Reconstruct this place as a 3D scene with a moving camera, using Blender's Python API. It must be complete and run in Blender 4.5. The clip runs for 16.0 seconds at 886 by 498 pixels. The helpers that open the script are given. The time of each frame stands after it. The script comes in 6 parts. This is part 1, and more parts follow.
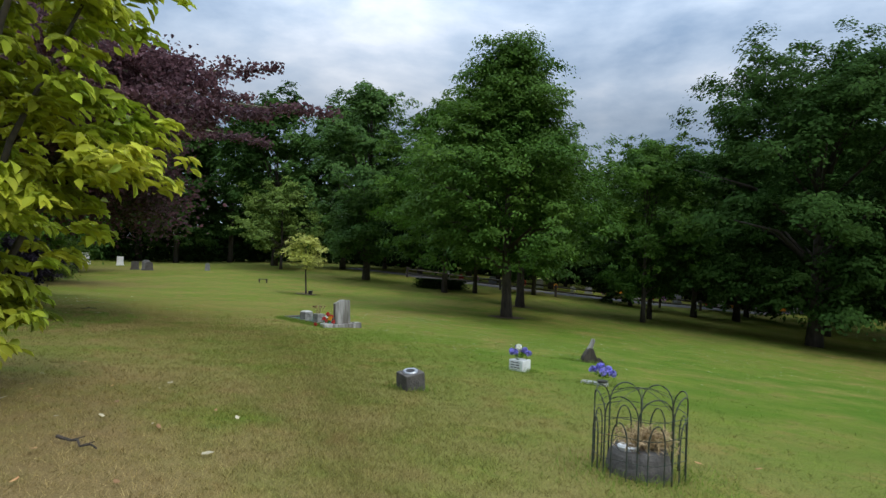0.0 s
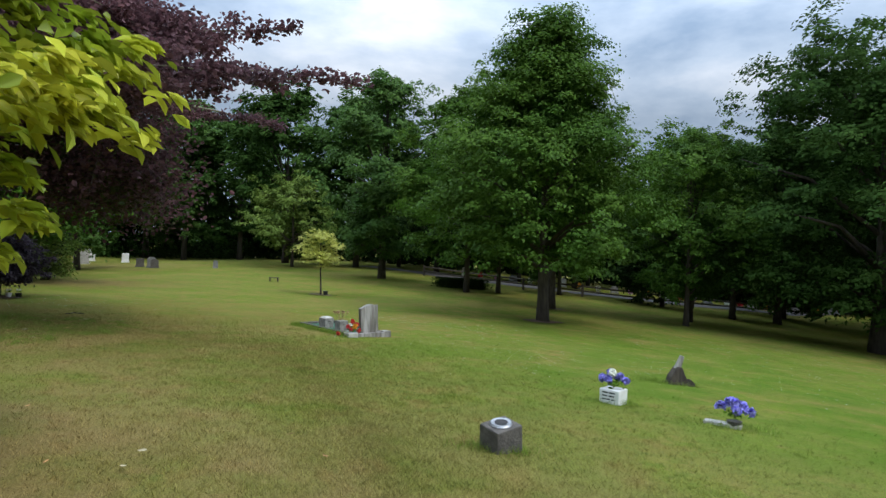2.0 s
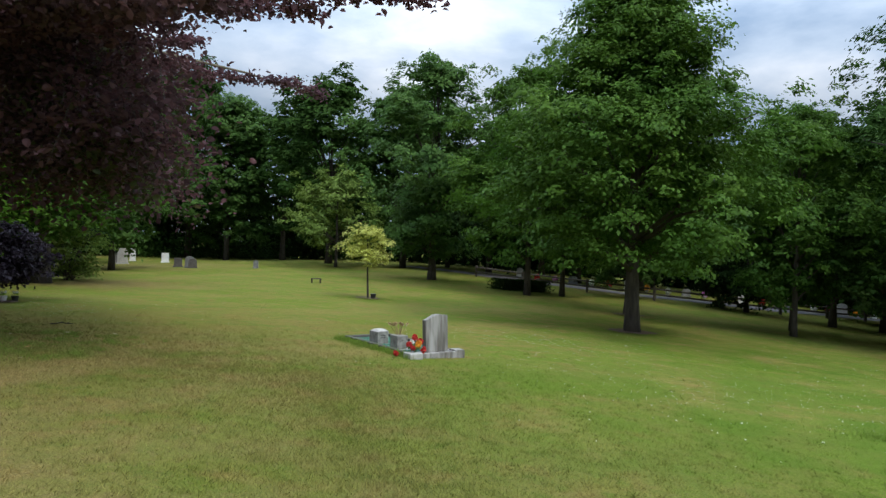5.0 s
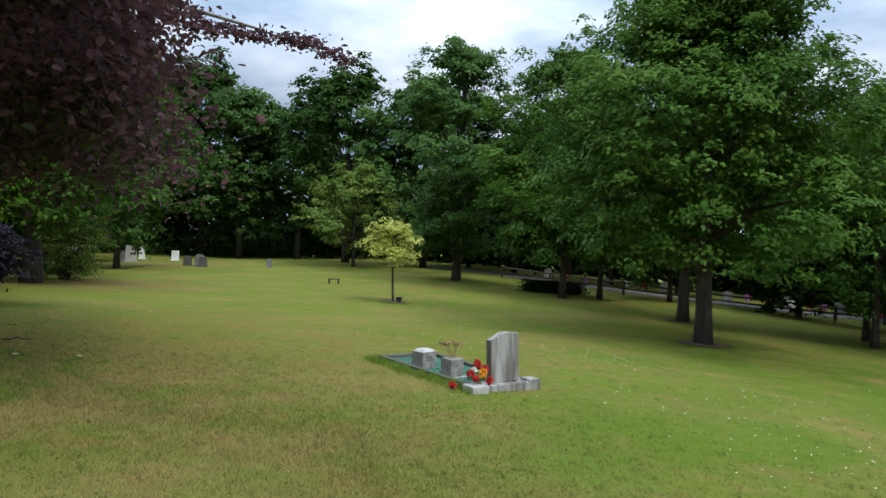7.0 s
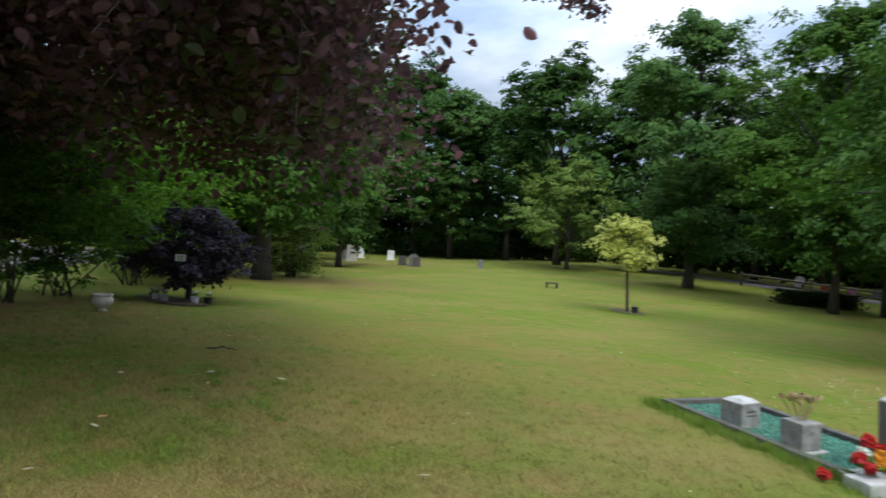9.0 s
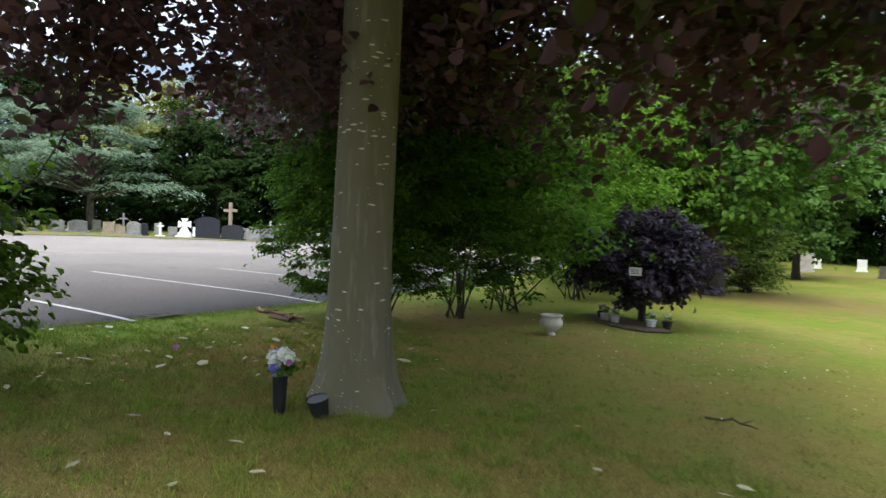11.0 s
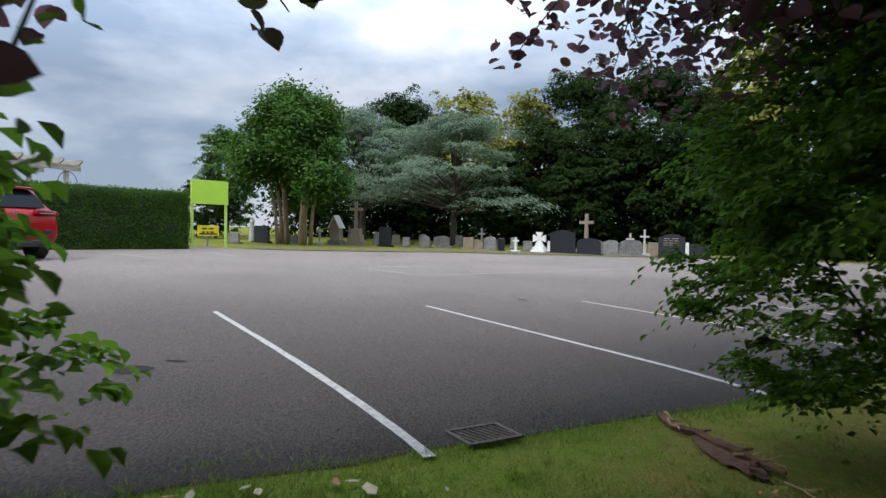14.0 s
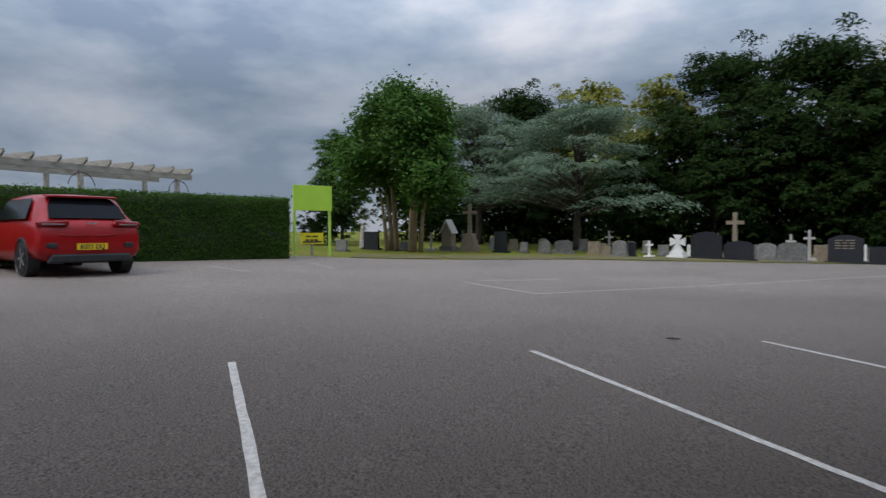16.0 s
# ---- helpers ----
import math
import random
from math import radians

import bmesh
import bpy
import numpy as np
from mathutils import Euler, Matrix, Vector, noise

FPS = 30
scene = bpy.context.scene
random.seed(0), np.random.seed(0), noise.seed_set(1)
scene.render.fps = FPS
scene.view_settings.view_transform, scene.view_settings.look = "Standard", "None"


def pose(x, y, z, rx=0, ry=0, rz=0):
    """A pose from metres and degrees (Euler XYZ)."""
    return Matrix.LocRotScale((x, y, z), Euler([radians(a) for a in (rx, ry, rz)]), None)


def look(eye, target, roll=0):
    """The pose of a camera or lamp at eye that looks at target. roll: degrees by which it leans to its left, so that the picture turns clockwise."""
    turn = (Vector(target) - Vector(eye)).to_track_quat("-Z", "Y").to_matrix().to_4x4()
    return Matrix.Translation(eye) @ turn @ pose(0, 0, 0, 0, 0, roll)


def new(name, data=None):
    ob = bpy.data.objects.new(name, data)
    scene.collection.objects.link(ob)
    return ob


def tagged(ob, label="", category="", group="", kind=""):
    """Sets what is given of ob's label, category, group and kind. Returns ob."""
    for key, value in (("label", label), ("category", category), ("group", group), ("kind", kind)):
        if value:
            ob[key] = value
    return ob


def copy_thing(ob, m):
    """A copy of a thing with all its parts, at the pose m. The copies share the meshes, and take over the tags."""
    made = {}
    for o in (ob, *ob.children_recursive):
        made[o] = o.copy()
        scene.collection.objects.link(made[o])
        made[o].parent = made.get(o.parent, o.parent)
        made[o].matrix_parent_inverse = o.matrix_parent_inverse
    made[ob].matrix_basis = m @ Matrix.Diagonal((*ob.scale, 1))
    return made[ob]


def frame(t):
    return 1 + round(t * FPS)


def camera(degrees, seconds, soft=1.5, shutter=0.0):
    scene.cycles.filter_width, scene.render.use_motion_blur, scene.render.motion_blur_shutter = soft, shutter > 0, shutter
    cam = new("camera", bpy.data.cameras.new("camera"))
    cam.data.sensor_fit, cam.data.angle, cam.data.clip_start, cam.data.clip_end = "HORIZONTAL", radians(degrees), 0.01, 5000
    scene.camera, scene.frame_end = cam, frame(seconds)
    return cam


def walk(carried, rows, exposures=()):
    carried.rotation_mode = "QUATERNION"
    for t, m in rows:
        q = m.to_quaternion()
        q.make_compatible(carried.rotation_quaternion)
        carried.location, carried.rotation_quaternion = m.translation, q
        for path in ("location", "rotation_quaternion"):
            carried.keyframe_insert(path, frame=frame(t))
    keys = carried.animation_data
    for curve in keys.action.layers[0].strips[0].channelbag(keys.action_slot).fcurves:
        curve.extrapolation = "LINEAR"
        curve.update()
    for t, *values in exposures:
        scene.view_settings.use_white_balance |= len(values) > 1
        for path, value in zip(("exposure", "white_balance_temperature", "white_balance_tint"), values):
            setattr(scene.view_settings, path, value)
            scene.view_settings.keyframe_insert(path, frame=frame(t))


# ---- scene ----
cam = camera(68.8, 16.0, soft=1.4, shutter=0.3)
PATH = [
    (0, look((0.702, -0.235, 1.361), (0.611, 1.762, 1.367), 2.2)),
    (0.5, look((0.518, 0.241, 1.307), (0.43, 2.239, 1.313), 2.4)),
    (1, look((0.33, 0.725, 1.308), (0.26, 2.724, 1.309), 2.3)),
    (1.5, look((0.162, 1.238, 1.305), (0.103, 3.237, 1.306), 2.3)),
    (2, look((-0.009, 1.696, 1.321), (-0.126, 3.692, 1.318), 2.3)),
    (2.5, look((-0.162, 2.137, 1.318), (-0.29, 4.133, 1.314), 2.3)),
    (3, look((-0.268, 2.59, 1.291), (-0.438, 4.583, 1.286), 2.2)),
    (3.5, look((-0.421, 3.032, 1.258), (-0.591, 5.025, 1.252), 2.1)),
    (4, look((-0.537, 3.506, 1.226), (-0.733, 5.496, 1.223), 2.1)),
    (6.5, look((-1.426, 6.068, 1.103), (-1.7, 8.049, 1.096), 2.4)),
    (7, look((-1.651, 6.563, 1.1), (-1.939, 8.542, 1.092), 2.5)),
    (7.5, look((-1.884, 7.085, 1.08), (-2.343, 9.032, 1.064), 2.4)),
    (8, look((-2.143, 7.562, 1.076), (-2.667, 9.491, 1.057), 2.3)),
    (8.5, look((-2.389, 7.992, 1.058), (-3.03, 9.886, 1.036), 2.5)),
    (9, look((-2.782, 8.374, 1.013), (-3.661, 10.17, 0.982), 3.0)),
    (9.5, look((-3.18, 8.754, 0.995), (-4.402, 10.336, 0.945), 2.9)),
    (9.7, look((-3.32, 8.884, 0.997), (-4.693, 10.337, 0.941), 2.6)),
    (11.8, pose(-5.668, 9.859, 0.954, 88.28, -1.70, 71.19)),
    (12, pose(-5.893, 9.893, 0.987, 88.30, -1.55, 74.91)),
    (12.5, pose(-6.469, 9.935, 0.991, 88.15, -1.25, 83.55)),
    (13, pose(-7.003, 10.013, 1.001, 88.08, -0.95, 84.21)),
    (13.5, pose(-7.598, 10.012, 1.026, 88.38, -0.80, 89.28)),
    (14, pose(-8.200, 10.031, 1.049, 88.40, -0.68, 92.57)),
    (14.5, pose(-8.847, 10.022, 1.073, 88.43, -0.78, 92.75)),
    (15, pose(-9.409, 9.997, 1.116, 88.38, -0.4, 96.51)),
    (15.5, pose(-9.956, 10.008, 1.140, 88.46, -0.15, 98.47)),
    (16, pose(-10.564, 10.025, 1.150, 88.53, 0.15, 103.46)),
]
EXPOSURES = [(0, 0.1, 6400, 10), (1, 0.2, 6400, 10), (4, 0.32, 6400, 10), (8, 0.44, 6350, 10), (9.5, 0.62, 6300, 11), (12, 1.5, 7000, 11), (12.6, 1.15, 6900, 11), (13, 0.92, 6800, 11), (13.5, 0.84, 6700, 12),
             (14, 0.5, 6650, 13), (14.5, 0.17, 6650, 13), (15, 0.03, 6650, 13), (15.5, -0.13, 6650, 13), (16, -0.23, 6650, 13)]
walk(cam, PATH, EXPOSURES)

# ---- world and sun ----
SUN_AZ, SUN_EL = 235.0, 52.0
world = bpy.data.worlds.new("overcast_sky")
scene.world = world
world.use_nodes = True
wt = world.node_tree
wt.nodes.clear()


def wn(kind, **kw):
    n = wt.nodes.new(kind)
    for k, v in kw.items():
        n.inputs[k].default_value = v
    return n


out = wn("ShaderNodeOutputWorld")
bg = wn("ShaderNodeBackground")
sky = wt.nodes.new("ShaderNodeTexSky")
sky.sky_type, sky.sun_disc = "NISHITA", False
sky.sun_elevation, sky.sun_rotation = radians(SUN_EL), radians(SUN_AZ)
sky_dim = wn("ShaderNodeVectorMath")
sky_dim.operation = "SCALE"
sky_dim.inputs["Scale"].default_value = 0.07
coord = wn("ShaderNodeTexCoord")
flat = wn("ShaderNodeMapping")
flat.inputs["Scale"].default_value = (1.0, 1.0, 2.5)
cloud = wn("ShaderNodeTexNoise", Scale=3.4, Detail=7.0, Roughness=0.54, Distortion=0.12)
ramp = wn("ShaderNodeValToRGB")
ramp.color_ramp.elements[0].position, ramp.color_ramp.elements[0].color = 0.36, (0.195, 0.268, 0.375, 1)
ramp.color_ramp.elements[1].position, ramp.color_ramp.elements[1].color = 0.68, (0.56, 0.60, 0.66, 1)
mid = ramp.color_ramp.elements.new(0.52)
mid.color = (0.35, 0.422, 0.52, 1)
sep = wn("ShaderNodeSeparateXYZ")
lift = wn("ShaderNodeMapRange")
for k, v in (("From Min", 0.2), ("From Max", 0.76), ("To Min", 1.0), ("To Max", 4.45)):
    lift.inputs[k].default_value = v
grow = wn("ShaderNodeVectorMath")
grow.operation = "SCALE"
mixw = wn("ShaderNodeMix")
mixw.data_type, mixw.inputs[0].default_value = "RGBA", 0.9
wt.links.new(coord.outputs["Generated"], flat.inputs["Vector"])
wt.links.new(flat.outputs["Vector"], cloud.inputs["Vector"])
wt.links.new(cloud.outputs["Fac"], ramp.inputs["Fac"])
wt.links.new(coord.outputs["Generated"], sep.inputs["Vector"])
wt.links.new(sep.outputs["Z"], lift.inputs["Value"])
wt.links.new(ramp.outputs["Color"], grow.inputs[0])
wt.links.new(lift.outputs["Result"], grow.inputs["Scale"])
wt.links.new(sky.outputs["Color"], sky_dim.inputs[0])
wt.links.new(sky_dim.outputs["Vector"], mixw.inputs[6])
wt.links.new(grow.outputs["Vector"], mixw.inputs[7])
wt.links.new(mixw.outputs[2], bg.inputs["Color"])
bg.inputs["Strength"].default_value = 1.0
wt.links.new(bg.outputs["Background"], out.inputs["Surface"])

sun_data = bpy.data.lights.new("sun", "SUN")
sun_data.energy, sun_data.angle, sun_data.color = 1.3, radians(14), (1.0, 0.95, 0.87)
sun = new("sun", sun_data)
sun.matrix_world = pose(0, 0, 40, 90 - SUN_EL, 0, SUN_AZ - 180)

# ---- materials ----


def mat(name, c1, c2=None, rough=0.8, scale=8.0, metal=0.0, bump=0.0, bump_scale=60.0, c3=None, scale3=1.2, island=0.0, mottle=None,
        per_object=0.0, patch_noise=(1.1, 6.0, 0.3, 0.62), translucent=0.0, spec=0.4, stretch=(1, 1, 1), lo=0.35, hi=0.65, fine=None, patches=()):
    m = bpy.data.materials.new(name)
    m.use_nodes = True
    nt = m.node_tree
    b = nt.nodes["Principled BSDF"]
    b.inputs["Roughness"].default_value, b.inputs["Metallic"].default_value = rough, metal
    b.inputs["Specular IOR Level"].default_value = spec
    tc = nt.nodes.new("ShaderNodeTexCoord")
    mp = nt.nodes.new("ShaderNodeMapping")
    mp.inputs["Scale"].default_value = stretch
    nt.links.new(tc.outputs["Object"], mp.inputs["Vector"])

    def noise_fac(s, detail=5.0, a=lo, z=hi):
        n = nt.nodes.new("ShaderNodeTexNoise")
        n.inputs["Scale"].default_value, n.inputs["Detail"].default_value = s, detail
        nt.links.new(mp.outputs["Vector"], n.inputs["Vector"])
        r = nt.nodes.new("ShaderNodeMapRange")
        r.inputs["From Min"].default_value, r.inputs["From Max"].default_value = a, z
        nt.links.new(n.outputs["Fac"], r.inputs["Value"])
        return r.outputs["Result"]

    def mix(fac, a, z):
        n = nt.nodes.new("ShaderNodeMix")
        n.data_type = "RGBA"
        nt.links.new(fac, n.inputs[0])
        for sock, v in ((n.inputs[6], a), (n.inputs[7], z)):
            if isinstance(v, tuple):
                sock.default_value = (*v, 1)
            else:
                nt.links.new(v, sock)
        return n.outputs[2]

    col = mix(noise_fac(scale), c1, c2 or tuple(v * 0.75 for v in c1))
    if c3:
        col = mix(noise_fac(scale3, 4.0, 0.42, 0.66), col, c3)
    if mottle:
        for s, colour, lo_m, hi_m in mottle:
            col = mix(noise_fac(s, 6.0, lo_m, hi_m), col, colour)
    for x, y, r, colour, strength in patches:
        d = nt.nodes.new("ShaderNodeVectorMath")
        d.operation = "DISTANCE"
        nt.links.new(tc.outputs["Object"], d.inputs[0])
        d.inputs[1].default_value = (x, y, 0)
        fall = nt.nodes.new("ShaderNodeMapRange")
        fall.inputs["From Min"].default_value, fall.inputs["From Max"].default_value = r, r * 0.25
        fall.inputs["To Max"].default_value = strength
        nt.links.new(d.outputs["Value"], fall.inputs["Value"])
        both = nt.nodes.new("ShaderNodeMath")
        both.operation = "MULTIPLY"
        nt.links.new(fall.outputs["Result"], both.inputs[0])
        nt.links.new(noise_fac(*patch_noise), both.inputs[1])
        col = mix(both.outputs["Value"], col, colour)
    if fine:
        r = nt.nodes.new("ShaderNodeMapRange")
        r.inputs["To Min"].default_value, r.inputs["To Max"].default_value = 1 - fine[1], 1 + fine[1]
        nt.links.new(noise_fac(fine[0], 3.0, 0.3, 0.7), r.inputs["Value"])
        h = nt.nodes.new("ShaderNodeHueSaturation")
        nt.links.new(r.outputs["Result"], h.inputs["Value"])
        nt.links.new(col, h.inputs["Color"])
        col = h.outputs["Color"]
    if island or per_object:
        if island:
            src = nt.nodes.new("ShaderNodeNewGeometry").outputs["Random Per Island"]
            amount = island
        else:
            src = nt.nodes.new("ShaderNodeObjectInfo").outputs["Random"]
            amount = per_object
        r = nt.nodes.new("ShaderNodeMapRange")
        r.inputs["To Min"].default_value, r.inputs["To Max"].default_value = 1 - amount, 1 + amount
        nt.links.new(src, r.inputs["Value"])
        h = nt.nodes.new("ShaderNodeHueSaturation")
        nt.links.new(r.outputs["Result"], h.inputs["Value"])
        nt.links.new(col, h.inputs["Color"])
        col = h.outputs["Color"]
    nt.links.new(col, b.inputs["Base Color"])
    if bump:
        n = nt.nodes.new("ShaderNodeTexNoise")
        n.inputs["Scale"].default_value, n.inputs["Detail"].default_value = bump_scale, 6.0
        nt.links.new(mp.outputs["Vector"], n.inputs["Vector"])
        bp = nt.nodes.new("ShaderNodeBump")
        bp.inputs["Strength"].default_value, bp.inputs["Distance"].default_value = bump, 0.02
        nt.links.new(n.outputs["Fac"], bp.inputs["Height"])
        nt.links.new(bp.outputs["Normal"], b.inputs["Normal"])
    if translucent:
        t = nt.nodes.new("ShaderNodeBsdfTranslucent")
        nt.links.new(col, t.inputs["Color"])
        mx = nt.nodes.new("ShaderNodeMixShader")
        mx.inputs["Fac"].default_value = translucent
        nt.links.new(b.outputs["BSDF"], mx.inputs[1])
        nt.links.new(t.outputs["BSDF"], mx.inputs[2])
        nt.links.new(mx.outputs["Shader"], nt.nodes["Material Output"].inputs["Surface"])
    return m


def leaf_mat(name, c1, c2, island=0.26, rough=0.6, scale=0.8, translucent=0.35, spec=0.12):
    return mat(name, c1, c2, rough=rough, scale=scale, island=island, translucent=translucent, spec=spec)


DRY = (0.27, 0.19, 0.078)
# Dark green patches at x > 0 paint shade into the lawn's colour.
DRY_AND_SHADE_PATCHES = [(-1.4, 3.2, 6.5, DRY, 0.85), (-5.5, 10.0, 5.0, DRY, 0.6), (-13.5, 23.5, 4.0, (0.22, 0.15, 0.06), 0.8), (-22.0, 39.0, 6.0, DRY, 0.6), (-10.9, 9.4, 2.0, (0.09, 0.18, 0.016), 0.6), (-9.6, 11.4, 1.8, (0.26, 0.165, 0.06), 0.7), (-7.0, 12.2, 2.6, (0.22, 0.175, 0.05), 0.4), (-6.5, 15.0, 4.8, (0.2, 0.155, 0.04), 0.5), (4.5, 17.5, 6.0, (0.085, 0.142, 0.014), 0.85), (0.3, 11.3, 3.2, (0.1, 0.145, 0.016), 0.65), (-10.8, 13.4, 2.2, (0.24, 0.15, 0.06), 0.8), (5.5, 9.5, 9.0, (0.075, 0.135, 0.013), 0.95), (-2.6, 2.6, 3.2, (0.17, 0.115, 0.05), 0.8)]
M_LAWN = mat("mown_lawn", (0.138, 0.178, 0.025), (0.20, 0.182, 0.045), 0.95, 0.7, bump=1.0, bump_scale=60, c3=(0.115, 0.165, 0.015), scale3=0.33, spec=0.05, lo=0.42, hi=0.66, fine=(120.0, 0.4), mottle=[(0.3, (0.20, 0.155, 0.045), 0.56, 0.8), (0.85, (0.205, 0.155, 0.045), 0.53, 0.8), (2.6, (0.22, 0.16, 0.05), 0.48, 0.74), (7.5, (0.085, 0.135, 0.016), 0.5, 0.8), (21.0, (0.19, 0.16, 0.055), 0.52, 0.75)], patches=DRY_AND_SHADE_PATCHES)
# Blades repeat the patches, with the painted shade at x > 0.
M_BLADE = mat("grass_blade", (0.165, 0.205, 0.03), (0.25, 0.22, 0.06), 0.7, 0.7, c3=(0.12, 0.185, 0.02), scale3=0.33, island=0.5, mottle=[(0.3, (0.26, 0.2, 0.07), 0.56, 0.8), (0.85, (0.26, 0.2, 0.07), 0.53, 0.8), (2.6, (0.28, 0.2, 0.07), 0.48, 0.74), (7.5, (0.10, 0.17, 0.02), 0.5, 0.8)], translucent=0.25, spec=0.06, patches=[(x, y, r, (0.36, 0.26, 0.11), k) for x, y, r, c, k in DRY_AND_SHADE_PATCHES[:2]] + [(-10.9, 9.4, 2.0, (0.12, 0.23, 0.025), 0.6), (-9.6, 11.4, 2.0, (0.29, 0.185, 0.075), 0.7), (-7.0, 12.2, 2.6, (0.25, 0.2, 0.06), 0.4), (-6.5, 15.0, 4.8, (0.24, 0.19, 0.05), 0.5), (4.5, 17.5, 6.0, (0.105, 0.17, 0.018), 0.85), (0.3, 11.3, 3.2, (0.125, 0.175, 0.02), 0.65), (-10.8, 13.4, 2.2, (0.28, 0.18, 0.08), 0.8), (5.5, 9.5, 9.0, (0.095, 0.165, 0.016), 0.95)])
M_LONG = mat("long_grass", (0.16, 0.25, 0.03), (0.21, 0.27, 0.05), 0.7, 3.0, island=0.35, translucent=0.25, spec=0.2)
# Patches lighten the far asphalt: low-angle sheen put into its colour.
M_ASPHALT = mat("worn_asphalt_far_sheen", (0.052, 0.0405, 0.0325), (0.035, 0.0278, 0.0228), 0.8, 0.7, bump=0.9, bump_scale=120, c3=(0.058, 0.0452, 0.0368), scale3=0.16, spec=0.3, fine=(75.0, 0.8), patch_noise=(0.35, 5.0, -0.25, 0.6), patches=[(-24.0, 0.0, 15.5, (0.235, 0.198, 0.172), 0.95), (-28.0, 10.0, 14.5, (0.235, 0.198, 0.172), 0.95), (-35.0, 22.0, 16.0, (0.235, 0.198, 0.172), 0.9)])
# Oil stain colour, also the painted shade inside the gully.
M_STAIN_AND_SHADE = mat("oil_stain", (0.022, 0.019, 0.018), (0.034, 0.03, 0.028), 0.95, 9.0, spec=0.1)
M_FAINT = mat("faded_road_paint", (0.36, 0.33, 0.3), (0.25, 0.225, 0.2), 0.85, 25.0)
M_PAINT = mat("worn_white_road_paint", (0.42, 0.40, 0.37), (0.27, 0.25, 0.23), 0.75, 30.0)
M_BEECH_LEAF = leaf_mat("copper_beech_leaf", (0.098, 0.056, 0.066), (0.14, 0.066, 0.07), 0.48, 0.5, translucent=0.4)
M_BEECH_GREEN = leaf_mat("shaded_beech_leaf", (0.055, 0.07, 0.022), (0.10, 0.062, 0.035), 0.5, 0.4, translucent=0.45)
M_OAK_LEAF = leaf_mat("oak_leaf", (0.050, 0.116, 0.014), (0.090, 0.168, 0.020), scale=0.5)
M_DARK_LEAF = leaf_mat("dark_wood_leaf", (0.033, 0.074, 0.015), (0.054, 0.106, 0.02), rough=0.8, spec=0.06)
M_MID_LEAF = leaf_mat("sycamore_leaf", (0.056, 0.122, 0.024), (0.085, 0.160, 0.030))
M_LIGHT_LEAF = leaf_mat("light_green_leaf", (0.13, 0.20, 0.035), (0.18, 0.25, 0.05))
M_YELLOW_LEAF = leaf_mat("golden_leaf", (0.40, 0.42, 0.08), (0.56, 0.56, 0.18), 0.3)
M_LAUREL_LEAF = leaf_mat("yellow_green_laurel_leaf", (0.30, 0.39, 0.035), (0.50, 0.49, 0.045), 0.4, 0.4, 1.5)
M_BROAD_LEAF = leaf_mat("broad_shrub_leaf", (0.095, 0.2, 0.018), (0.14, 0.25, 0.028), 0.45, 0.5, translucent=0.6)
M_SHRUB_LEAF = leaf_mat("shrub_leaf", (0.075, 0.165, 0.014), (0.115, 0.215, 0.02), 0.45, 0.5, translucent=0.5)
M_PURPLE_LEAF = leaf_mat("dark_purple_leaf", (0.035, 0.022, 0.032), (0.06, 0.045, 0.06), 0.5, 0.35)
M_CEDAR_LEAF = leaf_mat("blue_cedar_needles", (0.108, 0.162, 0.098), (0.16, 0.222, 0.142), 0.35, 0.6)
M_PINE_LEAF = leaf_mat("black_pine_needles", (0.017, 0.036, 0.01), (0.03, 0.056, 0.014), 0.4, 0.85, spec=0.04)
M_HEDGE_LEAF = leaf_mat("clipped_hedge_leaf", (0.055, 0.118, 0.014), (0.038, 0.086, 0.011), 0.4, 0.6)
M_GOLD_TREE = leaf_mat("yellowish_leaf", (0.19, 0.20, 0.035), (0.24, 0.24, 0.05))
M_BARK = mat("rough_brown_bark", (0.075, 0.06, 0.045), (0.04, 0.032, 0.025), 0.95, 14, bump=1.0, bump_scale=25, stretch=(1, 1, 0.25))
M_BEECH_BARK = mat("smooth_grey_beech_bark", (0.2, 0.172, 0.118), (0.132, 0.116, 0.074), 0.8, 5, bump=0.25, bump_scale=30, c3=(0.165, 0.15, 0.085), scale3=2.6, mottle=[(7.0, (0.14, 0.122, 0.07), 0.46, 0.72), (26.0, (0.28, 0.245, 0.19), 0.55, 0.8)], stretch=(1, 1, 0.14))
M_HAWTHORN_LEAF = leaf_mat("hawthorn_leaf", (0.062, 0.14, 0.013), (0.1, 0.185, 0.019), 0.5, 0.5, translucent=0.5)
M_SCAR = mat("pale_lenticel", (0.68, 0.66, 0.6), (0.52, 0.5, 0.45), 0.9, 30)
M_TWIG = mat("grey_twig", (0.10, 0.08, 0.06), (0.06, 0.05, 0.04), 0.9, 20)
M_TAN_STEM = mat("tan_peeling_stem", (0.36, 0.27, 0.18), (0.24, 0.17, 0.11), 0.9, 12, stretch=(1, 1, 0.3))
M_GRANITE = mat("weathered_grey_granite", (0.38, 0.36, 0.33), (0.26, 0.245, 0.22), 0.85, 7, bump=0.3, bump_scale=80, c3=(0.13, 0.115, 0.095), scale3=13.0, stretch=(1, 1, 0.13))
M_PALE_STONE = mat("pale_stone", (0.5, 0.48, 0.44), (0.38, 0.36, 0.32), 0.85, 12, bump=0.2)
M_WORN_PALE = mat("lichened_pale_stone", (0.34, 0.325, 0.29), (0.2, 0.19, 0.165), 0.9, 11, bump=0.4, bump_scale=60, mottle=[(28.0, (0.12, 0.11, 0.09), 0.55, 0.75)])
